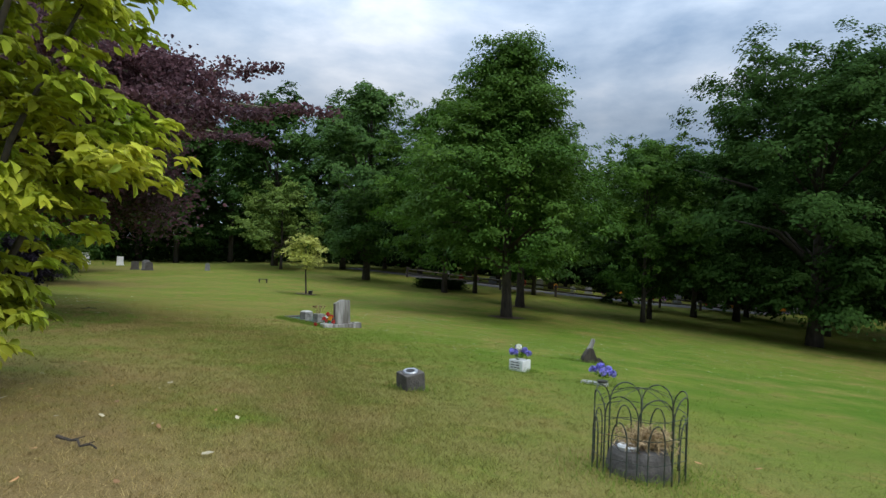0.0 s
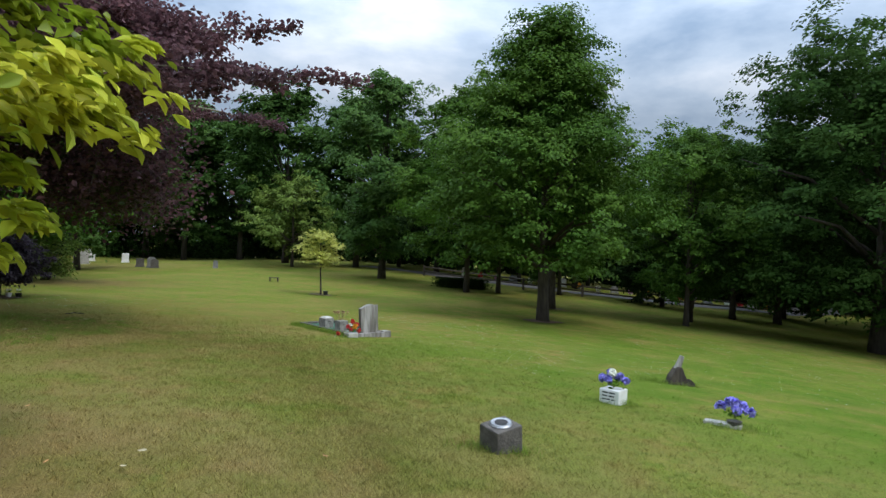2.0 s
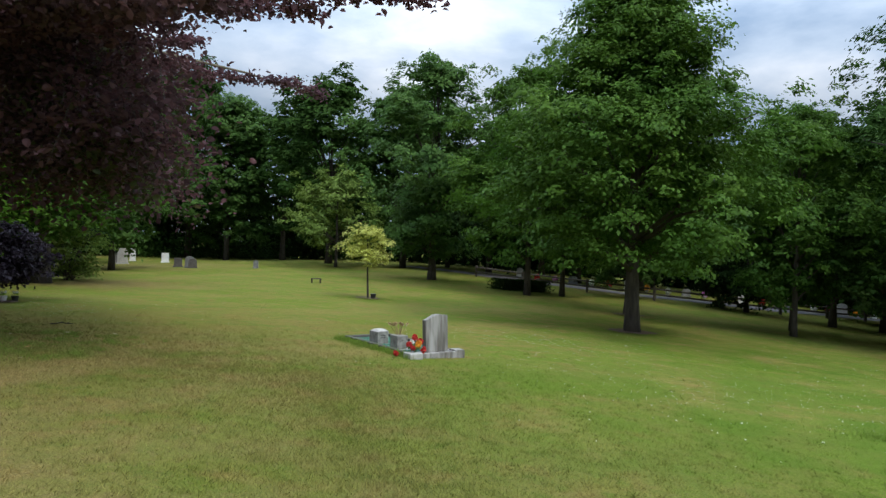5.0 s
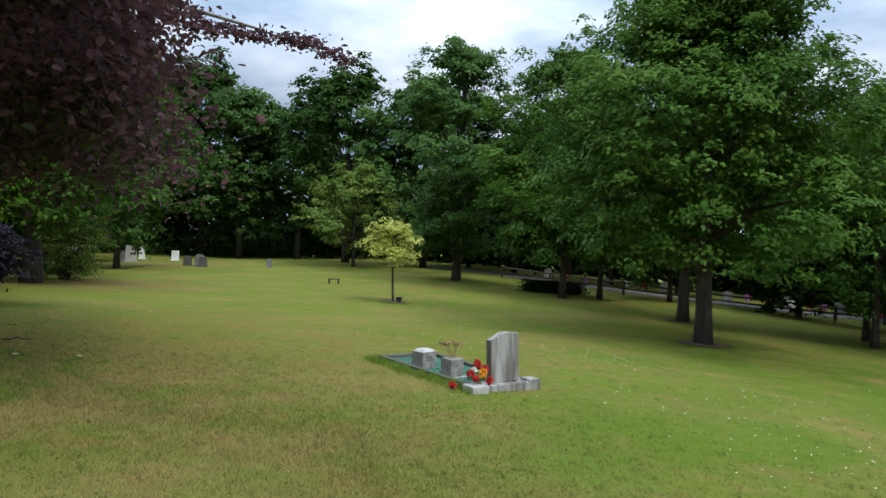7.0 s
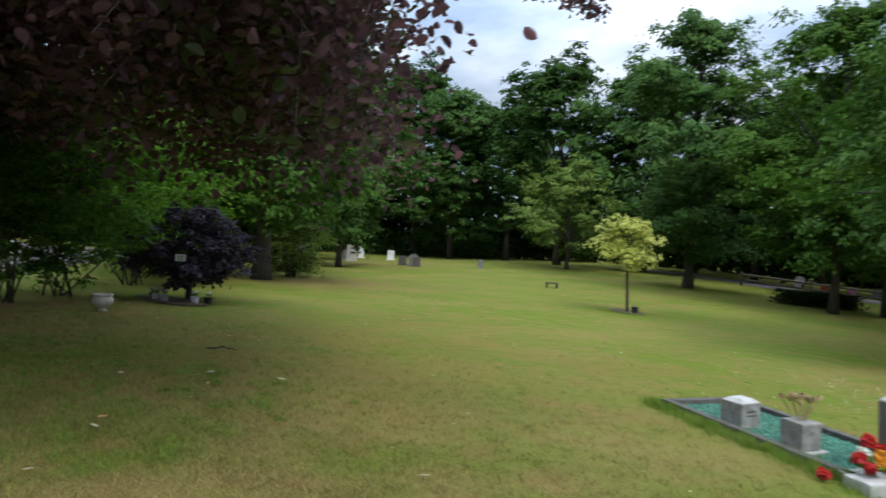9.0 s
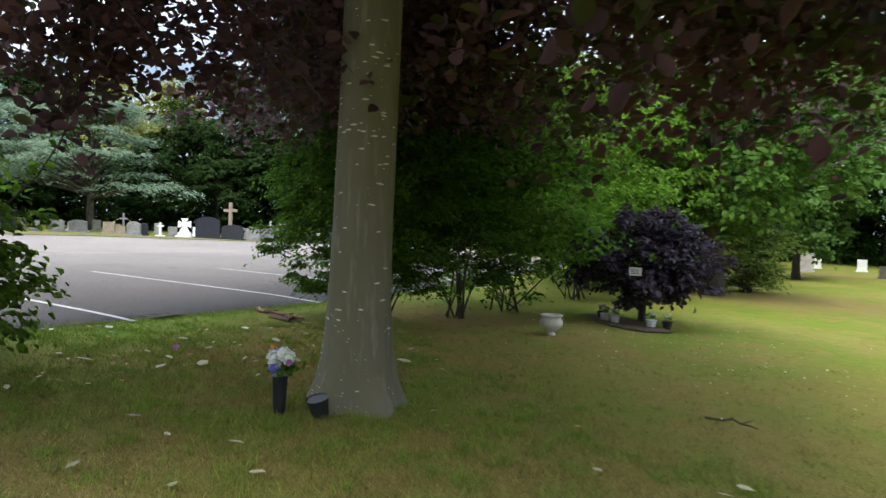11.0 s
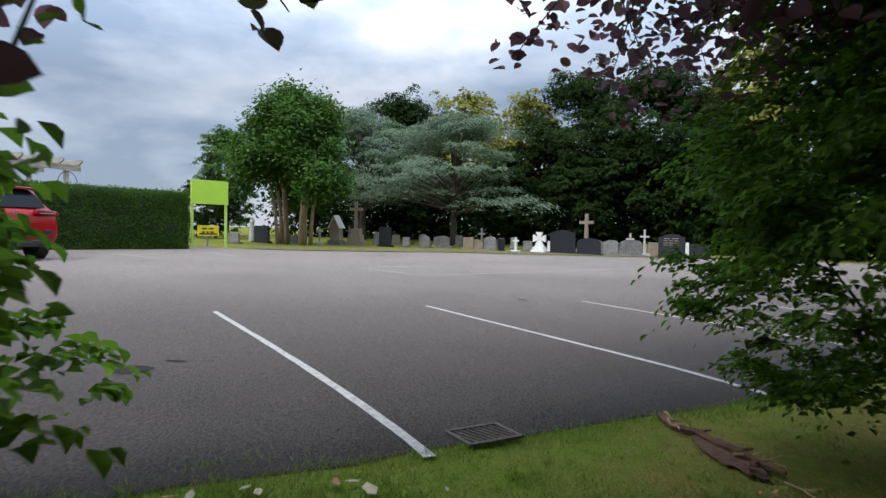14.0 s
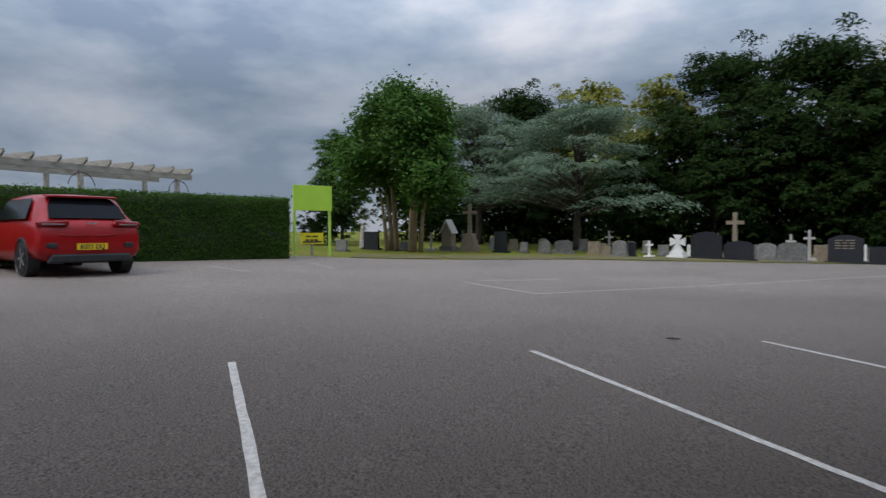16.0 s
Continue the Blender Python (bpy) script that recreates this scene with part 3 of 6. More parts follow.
# ---- woods around the lawn ----
WOODS = "trees of the wood round the lawn"
oak = make_tree("oak_tree", 8.55, 3.65, 1.9, 0.17, 130000, 0.105, M_OAK_LEAF, shape="cone", clumps=230, apart=True, seed=3, lean=(-0.02, 0.0), spread=0.16,
                label="broad green oak with a low spreading crown on the lawn", limbs=30)
plant(oak, 1.88, 20.8, 20)
rear_oak = make_tree("oak_tree", 7.6, 3.0, 1.9, 0.17, 26000, 0.17, M_MID_LEAF, shape="cone", clumps=120, seed=8, spread=0.17,
                     label="green tree standing behind the broad oak", limbs=24)
plant(rear_oak, 2.75, 26.8)
big = make_tree("oak_tree", 10.5, 5.8, 1.6, 0.26, 110000, 0.15, M_DARK_LEAF, apart=True, shape="round", clumps=170, seed=12, spread=0.14,
                label="large dark green tree on the lower lawn", limbs=30)
plant(big, 13.4, 24.2)
slim = make_tree("slim_tree", 9.2, 3.1, 1.7, 0.13, 40000, 0.145, M_OAK_LEAF, apart=True, shape="tall", clumps=90, seed=15, spread=0.2,
                 label="slim bright green tree at the wood's edge", limbs=16)
plant(slim, -0.62, 31.9)
again(slim, 0.9, 33.2, 100, 0.85)
again(slim, 7.5, 25.6, 200, 0.72)
again(slim, 8.4, 28.0, 40, 0.8)
maple = make_tree("maple_tree", 7.6, 3.3, 1.9, 0.25, 38000, 0.15, M_OAK_LEAF, shape="round", clumps=110, seed=19, spread=0.18, label="thick-trunked maple with bright green leaves", limbs=20, apart=True)
plant(maple, -15.0, 22.1)
pine = make_tree("tall_sycamore", 10.8, 3.2, 1.6, 0.2, 42000, 0.18, M_MID_LEAF, apart=True, shape="tall", clumps=60, seed=21, spread=0.26, flat=0.4,
                 label="tall tree with layered dark green foliage", limbs=24)
plant(pine, -5.4, 37.0)
light = make_tree("light_green_tree", 5.6, 2.7, 1.2, 0.1, 13000, 0.17, M_LIGHT_LEAF, shape="round", clumps=60, seed=25, spread=0.2,
                  label="small light green tree before the dark wood", limbs=16)
plant(light, -12.2, 43.0)

# trees of the dark wood, from four built ones
wood_a = make_tree("woodland_tree", 12.4, 4.3, 2.4, 0.24, 30000, 0.27, M_DARK_LEAF, shape="round", clumps=90, seed=31, spread=0.2, label="dark green woodland tree with a bare lower trunk", limbs=14)
wood_b = make_tree("woodland_tree", 11.4, 3.7, 2.0, 0.2, 28000, 0.26, M_MID_LEAF, shape="tall", clumps=80, seed=32, spread=0.22, label="mid green woodland tree with a bare lower trunk", limbs=14)
wood_c = make_tree("woodland_tree", 8.6, 3.6, 0.9, 0.18, 24000, 0.26, M_PINE_LEAF, shape="round", clumps=80, seed=33, spread=0.22, label="very dark evergreen with low branches", limbs=10)
plant(wood_a, -14.5, 49.0)
plant(wood_b, -8.8, 47.0)
plant(wood_c, -3.0, 46.0)
for t in (wood_a, wood_b, wood_c):
    t["group"] = WOODS
for x, y, k, tall, which in [
    (-30, 58, 1.2, 1.05, 0), (-25.5, 56, 1.12, 1.0, 1), (-35, 56, 1.15, 1, 0), (-21, 57, 0.95, 1.0, 0), (-18, 60, 0.9, 1, 2), (-40, 52, 1.2, 1, 1), (-36, 44, 1.0, 1, 0),
    (-28.7, 42, 0.85, 1, 1), (2.5, 44, 0.8, 1, 1), (6.0, 43, 0.75, 1, 0), (-6.5, 53, 0.9, 1, 2), (0.5, 52, 0.9, 1, 0)]:
    again((wood_a, wood_b, wood_c)[which], x, y, 47 * x, k, tall)
for x, y, k, tall, which in [
    (9.6, 36.3, 0.62, 1, 2), (12.1, 33.4, 0.7, 1, 1), (14.7, 34.5, 0.75, 1, 0), (18.5, 33, 0.85, 1, 0), (20, 27, 0.95, 1, 1), (17.5, 40, 0.8, 1, 2), (23, 40, 0.9, 1, 0), (26, 34, 1.0, 1, 0),
    (12.5, 46, 0.75, 1, 0), (27, 48, 0.95, 1, 2), (21, 50, 0.9, 1, 1), (7.8, 49, 0.75, 1, 2), (15.5, 50, 0.85, 1, 1), (30, 27, 1.1, 1, 0), (21, 19, 1.1, 1, 1), (4.2, 36.2, 0.55, 1, 1)]:
    again((wood_a, wood_b, wood_c)[which], x, y, 61 * x, k, tall)
for x, y, k, tall, which in [
    (-20.5, 33.5, 0.72, 1, 1), (-24.2, 36.0, 0.75, 1, 0), (-19.5, 27.5, 0.62, 1, 2), (-18.6, 22.5, 0.55, 1, 2), (-27, 31, 0.7, 1, 2), (-33, 36, 0.9, 1, 2)]:
    again((wood_a, wood_b, wood_c)[which], x, y, 61 * x, k, tall)


def thicket(name, points, height, leaves, leaf, material, seed, label, category="undergrowth", thick=1.6, even=False):
    """A belt of undergrowth along a line of points."""
    rng = np.random.default_rng(seed)
    pts = np.array(points, float)
    seg = np.linalg.norm(np.diff(pts, axis=0), axis=1)
    s = rng.random(leaves) * seg.sum()
    cum = np.concatenate([[0], np.cumsum(seg)])
    j = np.clip(np.searchsorted(cum, s) - 1, 0, len(seg) - 1)
    k = ((s - cum[j]) / seg[j])[:, None]
    xy = pts[j] * (1 - k) + pts[j + 1] * k + rng.normal(size=(leaves, 2)) * thick * 0.5
    top = height * (0.55 + 0.45 * np.sin(s * 1.7 + seed) * np.sin(s * 0.63 + 1.3)) + 0.35
    top = height if even else top
    z = ground_z(xy[:, 0], xy[:, 1]) + top * rng.random(leaves) ** 0.8
    nrm = rng.normal(size=(leaves, 3)) * 0.6 + np.array([0, 0, 0.8])
    v, f = leaf_cloud(rng, np.column_stack([xy, z]), nrm, leaf, leaf * 0.6)
    return tagged(link_mesh(name, quick_mesh(name, v, f), material), label, category, kind="stuff")


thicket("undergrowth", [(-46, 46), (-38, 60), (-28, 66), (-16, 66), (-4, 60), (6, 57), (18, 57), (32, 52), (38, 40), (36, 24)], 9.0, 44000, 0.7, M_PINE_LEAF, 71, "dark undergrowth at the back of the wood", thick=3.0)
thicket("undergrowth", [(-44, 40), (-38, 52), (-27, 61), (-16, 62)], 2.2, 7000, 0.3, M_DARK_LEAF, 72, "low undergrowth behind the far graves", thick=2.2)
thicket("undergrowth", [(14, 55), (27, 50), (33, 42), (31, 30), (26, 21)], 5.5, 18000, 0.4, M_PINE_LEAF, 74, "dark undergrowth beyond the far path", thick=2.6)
low_hedge = thicket("low_hedge", [(-2.0, 33.9), (0.2, 34.5)], 0.5, 6000, 0.09, M_PINE_LEAF, 75, "low dark clipped hedge at the wood's edge", "hedge", 0.4, True)

# ---- beech beside the walk ----
rng = np.random.default_rng(77)
beech = base("copper_beech", -8.12, 10.88, label="large copper beech with a smooth grey scarred trunk", category="tree")
bm = bmesh.new()
heights = [-0.1, 0.0, 0.12, 0.3, 0.6, 1.0, 1.6, 2.3, 3.2, 4.3, 5.6]
radii = [0.31, 0.27, 0.228, 0.197, 0.178, 0.169, 0.166, 0.163, 0.153, 0.11, 0.05]
rings = []
for h, r in zip(heights, radii):
    ring = []
    for i in range(28):
        a = 2 * math.pi * i / 28
        flare = 1 + (0.16 * max(0, 0.5 - h) * 2) * math.sin(5 * a + 0.6) + 0.02 * math.sin(3 * a + h * 2)
        ring.append(bm.verts.new((r * flare * math.cos(a) - 0.012 * h, r * flare * math.sin(a) + 0.02 * h, h)))
    rings.append(ring)
for p, q in zip(rings, rings[1:]):
    for i in range(28):
        bm.faces.new((p[i], p[(i + 1) % 28], q[(i + 1) % 28], q[i]))
part("trunk", bm, M_BEECH_BARK, beech, smooth=True)


def beech_radius(h):
    return float(np.interp(h, heights, radii))


# pale scars on the bark
for i in range(175):
    h = 0.08 + 2.3 * rng.random() if i < 65 else (0.03 + 0.5 * rng.random() ** 1.5 if i < 130 else rng.normal(1.5, 0.24))
    a = math.radians(rng.uniform(-120, 40))
    r = beech_radius(h) + 0.003
    wide = rng.uniform(0.009, 0.027) if rng.random() < (0.1 if 65 <= i < 130 else 0.55) else rng.uniform(0.003, 0.008)
    bm = bmesh.new()
    bmesh.ops.create_icosphere(bm, subdivisions=1, radius=1.0)
    for v in bm.verts:
        v.co = Vector((v.co.x * 0.004, v.co.y * wide, v.co.z * min(0.006, wide * 0.32)))
    ob = part("scar", bm, M_SCAR, beech)
    ob.matrix_local = pose(r * math.cos(a) - 0.012 * h, r * math.sin(a) + 0.02 * h, h, 0, 0, math.degrees(a)) @ pose(0, 0, 0, rng.uniform(-8, 8))
tips = []
def beech_reach(a):
    """How far the crown goes at the azimuth a (radians): shorter towards the lawn's north-east."""
    d = math.degrees((a - math.radians(34) + math.pi) % (2 * math.pi) - math.pi)
    w = math.degrees((a - math.radians(224) + math.pi) % (2 * math.pi) - math.pi)
    return 5.85 - 2.3 * math.exp(-(d / 37) ** 4) - 2.9 * math.exp(-(w / 44) ** 4)


SPRAYS = [(5.95, 0.25, 3.75), (3.19, 5.42, 4.0), (4.9, 0.3, 4.5), (3.6, 2.6, 4.5), (5.2, -1.2, 3.4)]
LOW_TWIGS = [(-0.4, -1.32, 1.32), (-0.48, -1.36, 1.4), (-0.37, -1.3, 1.38), (-0.43, -1.38, 1.47), (-0.5, -1.35, 1.5)]
for i in range(45):
    a = 2 * math.pi * (i * 0.382) + 0.3
    k = min(i, 39) / 40
    z0 = 2.3 + 2.3 * k
    reach = rng.uniform(0.82, 1.0) * beech_reach(a) * (1 - 0.3 * k)
    to_park = math.cos(a - math.radians(205))      # +1 towards the car park, where the boughs hang lowest
    e = Vector((reach * math.cos(a), reach * math.sin(a), max(min(z0 + rng.uniform(-0.2, 0.9), 3.1 + 4.0 * (1 - (reach / 6.2) ** 2)), 3.25 - 1.0 * max(0, to_park) + 0.3 * k)))
    e.z = min(e.z, 5.7 - 0.42 * reach)
    if math.degrees(a) % 360 < 75:
        e = Vector((e.x * 0.9, e.y * 0.9, max(e.z, 4.5)))
    if i >= 40:
        e, z0 = Vector(SPRAYS[i - 40]), 3.0
    s = Vector((-0.012 * z0, 0.02 * z0, z0))
    m = s.lerp(e, 0.5) + Vector((0, 0, 0.5))
    bm = bmesh.new()
    tube(bm, [s, s.lerp(m, 0.5) + Vector((0, 0, 0.1)), m, m.lerp(e, 0.55) + Vector((0, 0, 0.06)), e], [0.06, 0.045, 0.032, 0.018, 0.006], 7)
    part("limb", bm, M_BEECH_BARK, beech, smooth=True)
    tips.append((s, m, e))
pos, face, run = [], [], []
for s, m, e in tips:
    bm = bmesh.new()
    for k in np.linspace(0.22, 1.0, 17):
        p = s * (1 - k) ** 2 + m * 2 * k * (1 - k) + e * k * k
        way = (e - s).normalized()
        side = Vector((-way.y, way.x, 0)) * (1 if rng.random() < 0.5 else -1)
        out = (way * rng.uniform(0.3, 0.9) + side * rng.uniform(0.5, 1.0) * (1.15 - 0.7 * k) + Vector((0, 0, rng.normal() * 0.16))).normalized() * rng.uniform(0.5, 1.05) * (1.25 - 0.55 * k) * (0.6 if s.z == 3.0 else 1.0)
        if k > 0.97:
            out = way * 0.35
        sag = Vector((0, 0, -0.22 * out.length ** 2))
        q = p + out * 0.5 + sag * 0.3
        r = p + out + sag
        tube(bm, [p, q, r], [0.009, 0.006, 0.002], 5)
        cnt = int(74 + 48 * out.length)
        u = rng.random(cnt)[:, None] ** 0.8
        on = np.array(p) * (1 - u) ** 2 + np.array(q) * 2 * u * (1 - u) + np.array(r) * u * u
        pos.append(on + rng.normal(size=(cnt, 3)) * np.array([0.095, 0.095, 0.05]))
        face.append(np.array([0, 0, 0.65]) + rng.normal(size=(cnt, 3)) * 0.5)
        run.append(np.repeat(np.array(out.normalized())[None], cnt, 0) + rng.normal(size=(cnt, 3)) * 0.6)
    part("side_shoots", bm, M_TWIG, beech)
up_n = 520
a = rng.random(up_n) * 2 * math.pi
r = 0.78 * np.array([beech_reach(q) for q in a]) * rng.random(up_n) ** 0.5
zt = np.minimum(3.1 + 3.7 * rng.random(up_n) * (1 - (r / 5.6) ** 2), 5.9 - 0.42 * r)
zt = np.where((np.degrees(a) % 360 < 70) & (r > 2.2), np.maximum(zt, 4.5), zt)
CC = np.column_stack([r * np.cos(a), r * np.sin(a), zt])
n = 60000
idx = rng.integers(0, up_n, n)
pos.append(CC[idx] + rng.normal(size=(n, 3)) * np.array([0.3, 0.3, 0.1]))
face.append(np.array([0, 0, 0.65]) + rng.normal(size=(n, 3)) * 0.5)
run.append(rng.normal(size=(n, 3)))
v, f = leaf_cloud(rng, np.vstack(pos), np.vstack(face), 0.074, 0.05, fine=True, fold=0.2, along=np.vstack(run))
link_mesh("crown", quick_mesh("crown", v, f), M_BEECH_LEAF, beech, "dark purple-bronze leaves")
# twigs that hang low over the way out to the car park
for i in range(290):
    if i >= 285:
        x0, y0, z1 = LOW_TWIGS[i - 285]
    elif i >= 235:
        x0, y0, z1 = rng.uniform(-3.7, -1.2), rng.uniform(0.25, 2.4), rng.uniform(1.85, 2.45)
    elif i >= 175:
        turn = rng.uniform(-0.15, 1.2)
        far = rng.uniform(0.42, 0.86) * beech_reach(turn)
        x0, y0 = far * math.cos(turn), far * math.sin(turn)
        z1 = rng.uniform(1.45, 2.2) + 0.25 * max(0, far - 3)
    elif i >= 125:
        x0 = rng.uniform(-1.5, 0.3)
        y0 = rng.uniform(-2.3, 0.5)
        z1 = rng.uniform(1.58, 1.85)
    elif i < 34:
        x0 = rng.uniform(-3.9, 1.2)
        y0 = rng.uniform(-2.5, 0.9) if x0 > -1.2 else rng.uniform(0.6, 1.5)
        z1 = rng.uniform(1.75, 2.1) + 0.27 * max(0, -x0 - 0.2)
        if i < 4:
            x0, y0, z1 = -3.75 + 0.2 * i, 0.35 - 0.15 * i, 1.95
    else:
        turn = rng.uniform(-0.5, 4.2)
        far = rng.uniform(0.28, 0.92) * beech_reach(turn)
        x0, y0 = far * math.cos(turn), far * math.sin(turn)
        z1 = rng.uniform(1.95, 2.9) + (0.5 if 0 < turn < 1.0 and far > 3 else 0)
    if math.hypot(x0, y0) < 0.5 or x0 > 3.3:
        continue
    if not 125 <= i < 175 and i < 285 and abs(y0 + 0.9 + 0.4 * max(0, x0 - 2)) < 0.75 and x0 > -2:
        continue
    d = Vector((rng.normal(), rng.normal(), 0)).normalized()
    if i >= 285:
        d = Vector((-0.25, -0.3, 0))
    p = [Vector((x0, y0, z1 + 0.75)), Vector((x0, y0, z1 + 0.4)) + d * 0.25, Vector((x0, y0, z1)) + d * 0.6]
    bm = bmesh.new()
    tube(bm, p, [0.008, 0.005, 0.002], 5)
    twig = part("twig", bm, M_TWIG, beech)
    slim = i < 34 or 125 <= i < 175 or i >= 285
    cnt = 45 if i >= 285 else 80 if slim else 150
    k = rng.random(cnt)[:, None]
    q = np.array(p[0]) * (1 - k) ** 2 + np.array(p[1]) * 2 * k * (1 - k) + np.array(p[2]) * k * k + rng.normal(size=(cnt, 3)) * (np.array([0.09, 0.09, 0.05]) if slim else np.array([0.26, 0.26, 0.16]))
    if i < 285:
        q = q[(np.abs(q[:, 1] + 0.9 + 0.4 * np.maximum(0, q[:, 0] - 2)) > 0.6) | (q[:, 2] > 1.75) | (q[:, 0] < -0.8)]
        cnt = len(q)
        if cnt < 4:
            continue
    v, f = leaf_cloud(rng, q, np.array([0, 0, 0.7]) + rng.normal(size=(cnt, 3)) * 0.5, 0.072, 0.05, fine="oval", fold=0.2)
    link_mesh("leaves", quick_mesh("leaves", v, f), M_BEECH_LEAF if i % 4 else M_BEECH_GREEN, twig)


# ---- shrubs by the car park edge and the laurel on the lawn ----
def make_shrub(name, x, y, height, radius, low, leaves, leaf, material, seed, label, stems=7, width=0.55, fine=True, clumps=80, spread=0.2, stem_material=M_TWIG, flat=0.7, category="shrub", hang=0.0, stem_r=0.02):
    rng = np.random.default_rng(seed)
    root = base(name, x, y, label=label, category=category)
    c, outward = crown_clumps(rng, clumps, height, low, radius, "round")
    bm = bmesh.new()
    for j in rng.permutation(clumps)[: stems * 3]:
        e = Vector(c[j])
        a = rng.random() * 6.28
        foot = 0.05 + 0.12 * radius * rng.random()
        s = Vector((foot * math.cos(a), foot * math.sin(a), -0.05))
        m = s.lerp(e, 0.5) + Vector((0, 0, 0.15 * e.z))
        tube(bm, [s, m, e], [stem_r, stem_r * 0.6, stem_r * 0.25], 6)
    part("stem", bm, stem_material, root, smooth=True)
    size = radius * spread * (0.7 + 0.6 * rng.random(clumps))
    own = np.repeat(np.arange(clumps), 7)
    reach = np.clip(rng.normal(size=(len(own), 3)), -1.5, 1.5) * np.array([0.8, 0.8, 0.8 * flat])
    tip = c[own] + reach * size[own][:, None]
    tip[:, 2] = np.maximum(tip[:, 2], low * 0.8)
    wide = size[own] * rng.uniform(0.28, 0.6, len(own))
    idx = rng.choice(len(own), leaves, p=wide / wide.sum())
    off = rng.normal(size=(leaves, 3)) * np.array([0.75, 0.75, 0.22])
    off[:, 2] -= 0.2 * (off[:, 0] ** 2 + off[:, 1] ** 2)
    pos = tip[idx] + off * wide[idx][:, None]
    nrm = outward[own[idx]] * 0.35 + np.array([0, 0, 0.9]) + off * 0.3 + rng.normal(size=(leaves, 3)) * 0.35
    along = outward[own[idx]] + off * 0.8 + rng.normal(size=(leaves, 3)) * 0.4 - np.array([0, 0, hang])
    v, f = leaf_cloud(rng, pos, nrm, leaf, leaf * width, fine, 0.25, along)
    link_mesh("foliage", quick_mesh("foliage", v, f), material, root)
    return root


make_shrub("laurel_bush", -3.1, 4.05, 5.2, 1.36, 0.5, 36000, 0.12, M_LAUREL_LEAF, 81, "tall bush with glossy yellow-green leaves beside the lawn", width=0.42, clumps=230, spread=0.13, category="bush", stem_r=0.04)
green_shrub = make_shrub("green_shrub", -9.12, 8.15, 1.3, 1.1, 0.2, 18000, 0.054, M_BROAD_LEAF, 82, "green broad-leaved shrub at the lawn's edge", width=0.7, clumps=110, spread=0.17)
make_shrub("hawthorn_shrub", -11.0, 12.2, 2.35, 1.22, 0.42, 62000, 0.04, M_HAWTHORN_LEAF, 83, "green fine-leaved shrub with bare stems", width=0.55, clumps=75, spread=0.2, stems=2, stem_r=0.013)
make_shrub("hawthorn_shrub", -11.5, 13.35, 2.4, 0.95, 0.35, 14000, 0.05, M_DARK_LEAF, 91, "dark low shrub along the car park edge", width=0.55, clumps=80, stems=3, stem_r=0.015)
make_shrub("hawthorn_shrub", -12.2, 14.6, 3.4, 1.6, 0.4, 20000, 0.075, M_SHRUB_LEAF, 84, "dark green shrub along the car park edge", width=0.55, clumps=110, stems=3, stem_r=0.015)
make_shrub("hawthorn_shrub", -13.9, 17.2, 4.0, 1.8, 0.4, 18000, 0.09, M_SHRUB_LEAF, 85, "tall dark shrub along the car park edge", width=0.55, clumps=100, stems=3, stem_r=0.015)
make_shrub("hawthorn_shrub", -16.2, 19.8, 4.4, 1.9, 0.4, 16000, 0.1, M_SHRUB_LEAF, 86, "tall green shrub beside a tree trunk", width=0.55, clumps=90, stems=3, stem_r=0.015)
make_shrub("light_green_shrub", -15.6, 24.2, 1.9, 1.2, 0.25, 4000, 0.1, M_LIGHT_LEAF, 87, "light green shrub behind the tree trunk", clumps=50)
# a long arching shoot of the green shrub, and a cut stump among the hawthorn's stems
rng = np.random.default_rng(821)
gz = green_shrub.matrix_world.translation
shoot = [Vector(p) - gz for p in ((-9.25, 8.6, 0.62), (-9.2, 9.05, 0.96), (-9.18, 9.26, 1.2), (-9.15, 9.42, 1.5))]
bm = bmesh.new()
tube(bm, shoot, [0.011, 0.009, 0.006, 0.003], 6)
shoot_ob = part("shoot", bm, M_TWIG, green_shrub, smooth=True)
k = rng.random(60)[:, None] * 3
lo_k = np.minimum(k.astype(int), 2)
pts = np.array([tuple(p) for p in shoot])
on = pts[lo_k[:, 0]] * (1 - (k - lo_k)) + pts[lo_k[:, 0] + 1] * (k - lo_k)
v, f = leaf_cloud(rng, on + rng.normal(size=(60, 3)) * 0.045, np.array([0, 0, 0.7]) + rng.normal(size=(60, 3)) * 0.5, 0.055, 0.038, fine="oval", fold=0.2)
link_mesh("leaves", quick_mesh("leaves", v, f), M_BROAD_LEAF, shoot_ob)
stump = base("cut_stump", -10.38, 11.77, label="pale sawn-off stump among the shrub's stems", category="stump")
bm = bmesh.new()
lathe(bm, [(0.054, -0.05), (0.042, 0.04), (0.037, 0.15), (0.036, 0.235), (0.015, 0.243)], 14)
part("stem", bm, M_TAN_STEM, stump, smooth=True)
weeping = make_tree("purple_weeping_tree", 1.34, 0.84, 0.4, 0.05, 8000, 0.075, M_PURPLE_LEAF, apart=True, shape="round", clumps=60, seed=88, spread=0.22, flat=0.9, limbs=14,
                    label="small purple-leaved weeping tree over memorial pots", fine=True)
plant(weeping, -11.12, 16.05)
sapling = make_tree("golden_sapling", 2.12, 0.72, 1.1, 0.03, 4600, 0.075, M_YELLOW_LEAF, apart=True, shape="round", clumps=60, seed=90, spread=0.22, flat=0.7,
                    label="young tree with a round golden-yellow crown and a thin stem", limbs=10)
plant(sapling, -5.5, 23.9, dz=0.0)
sapling.rotation_euler = (0, radians(-2.5), 0)

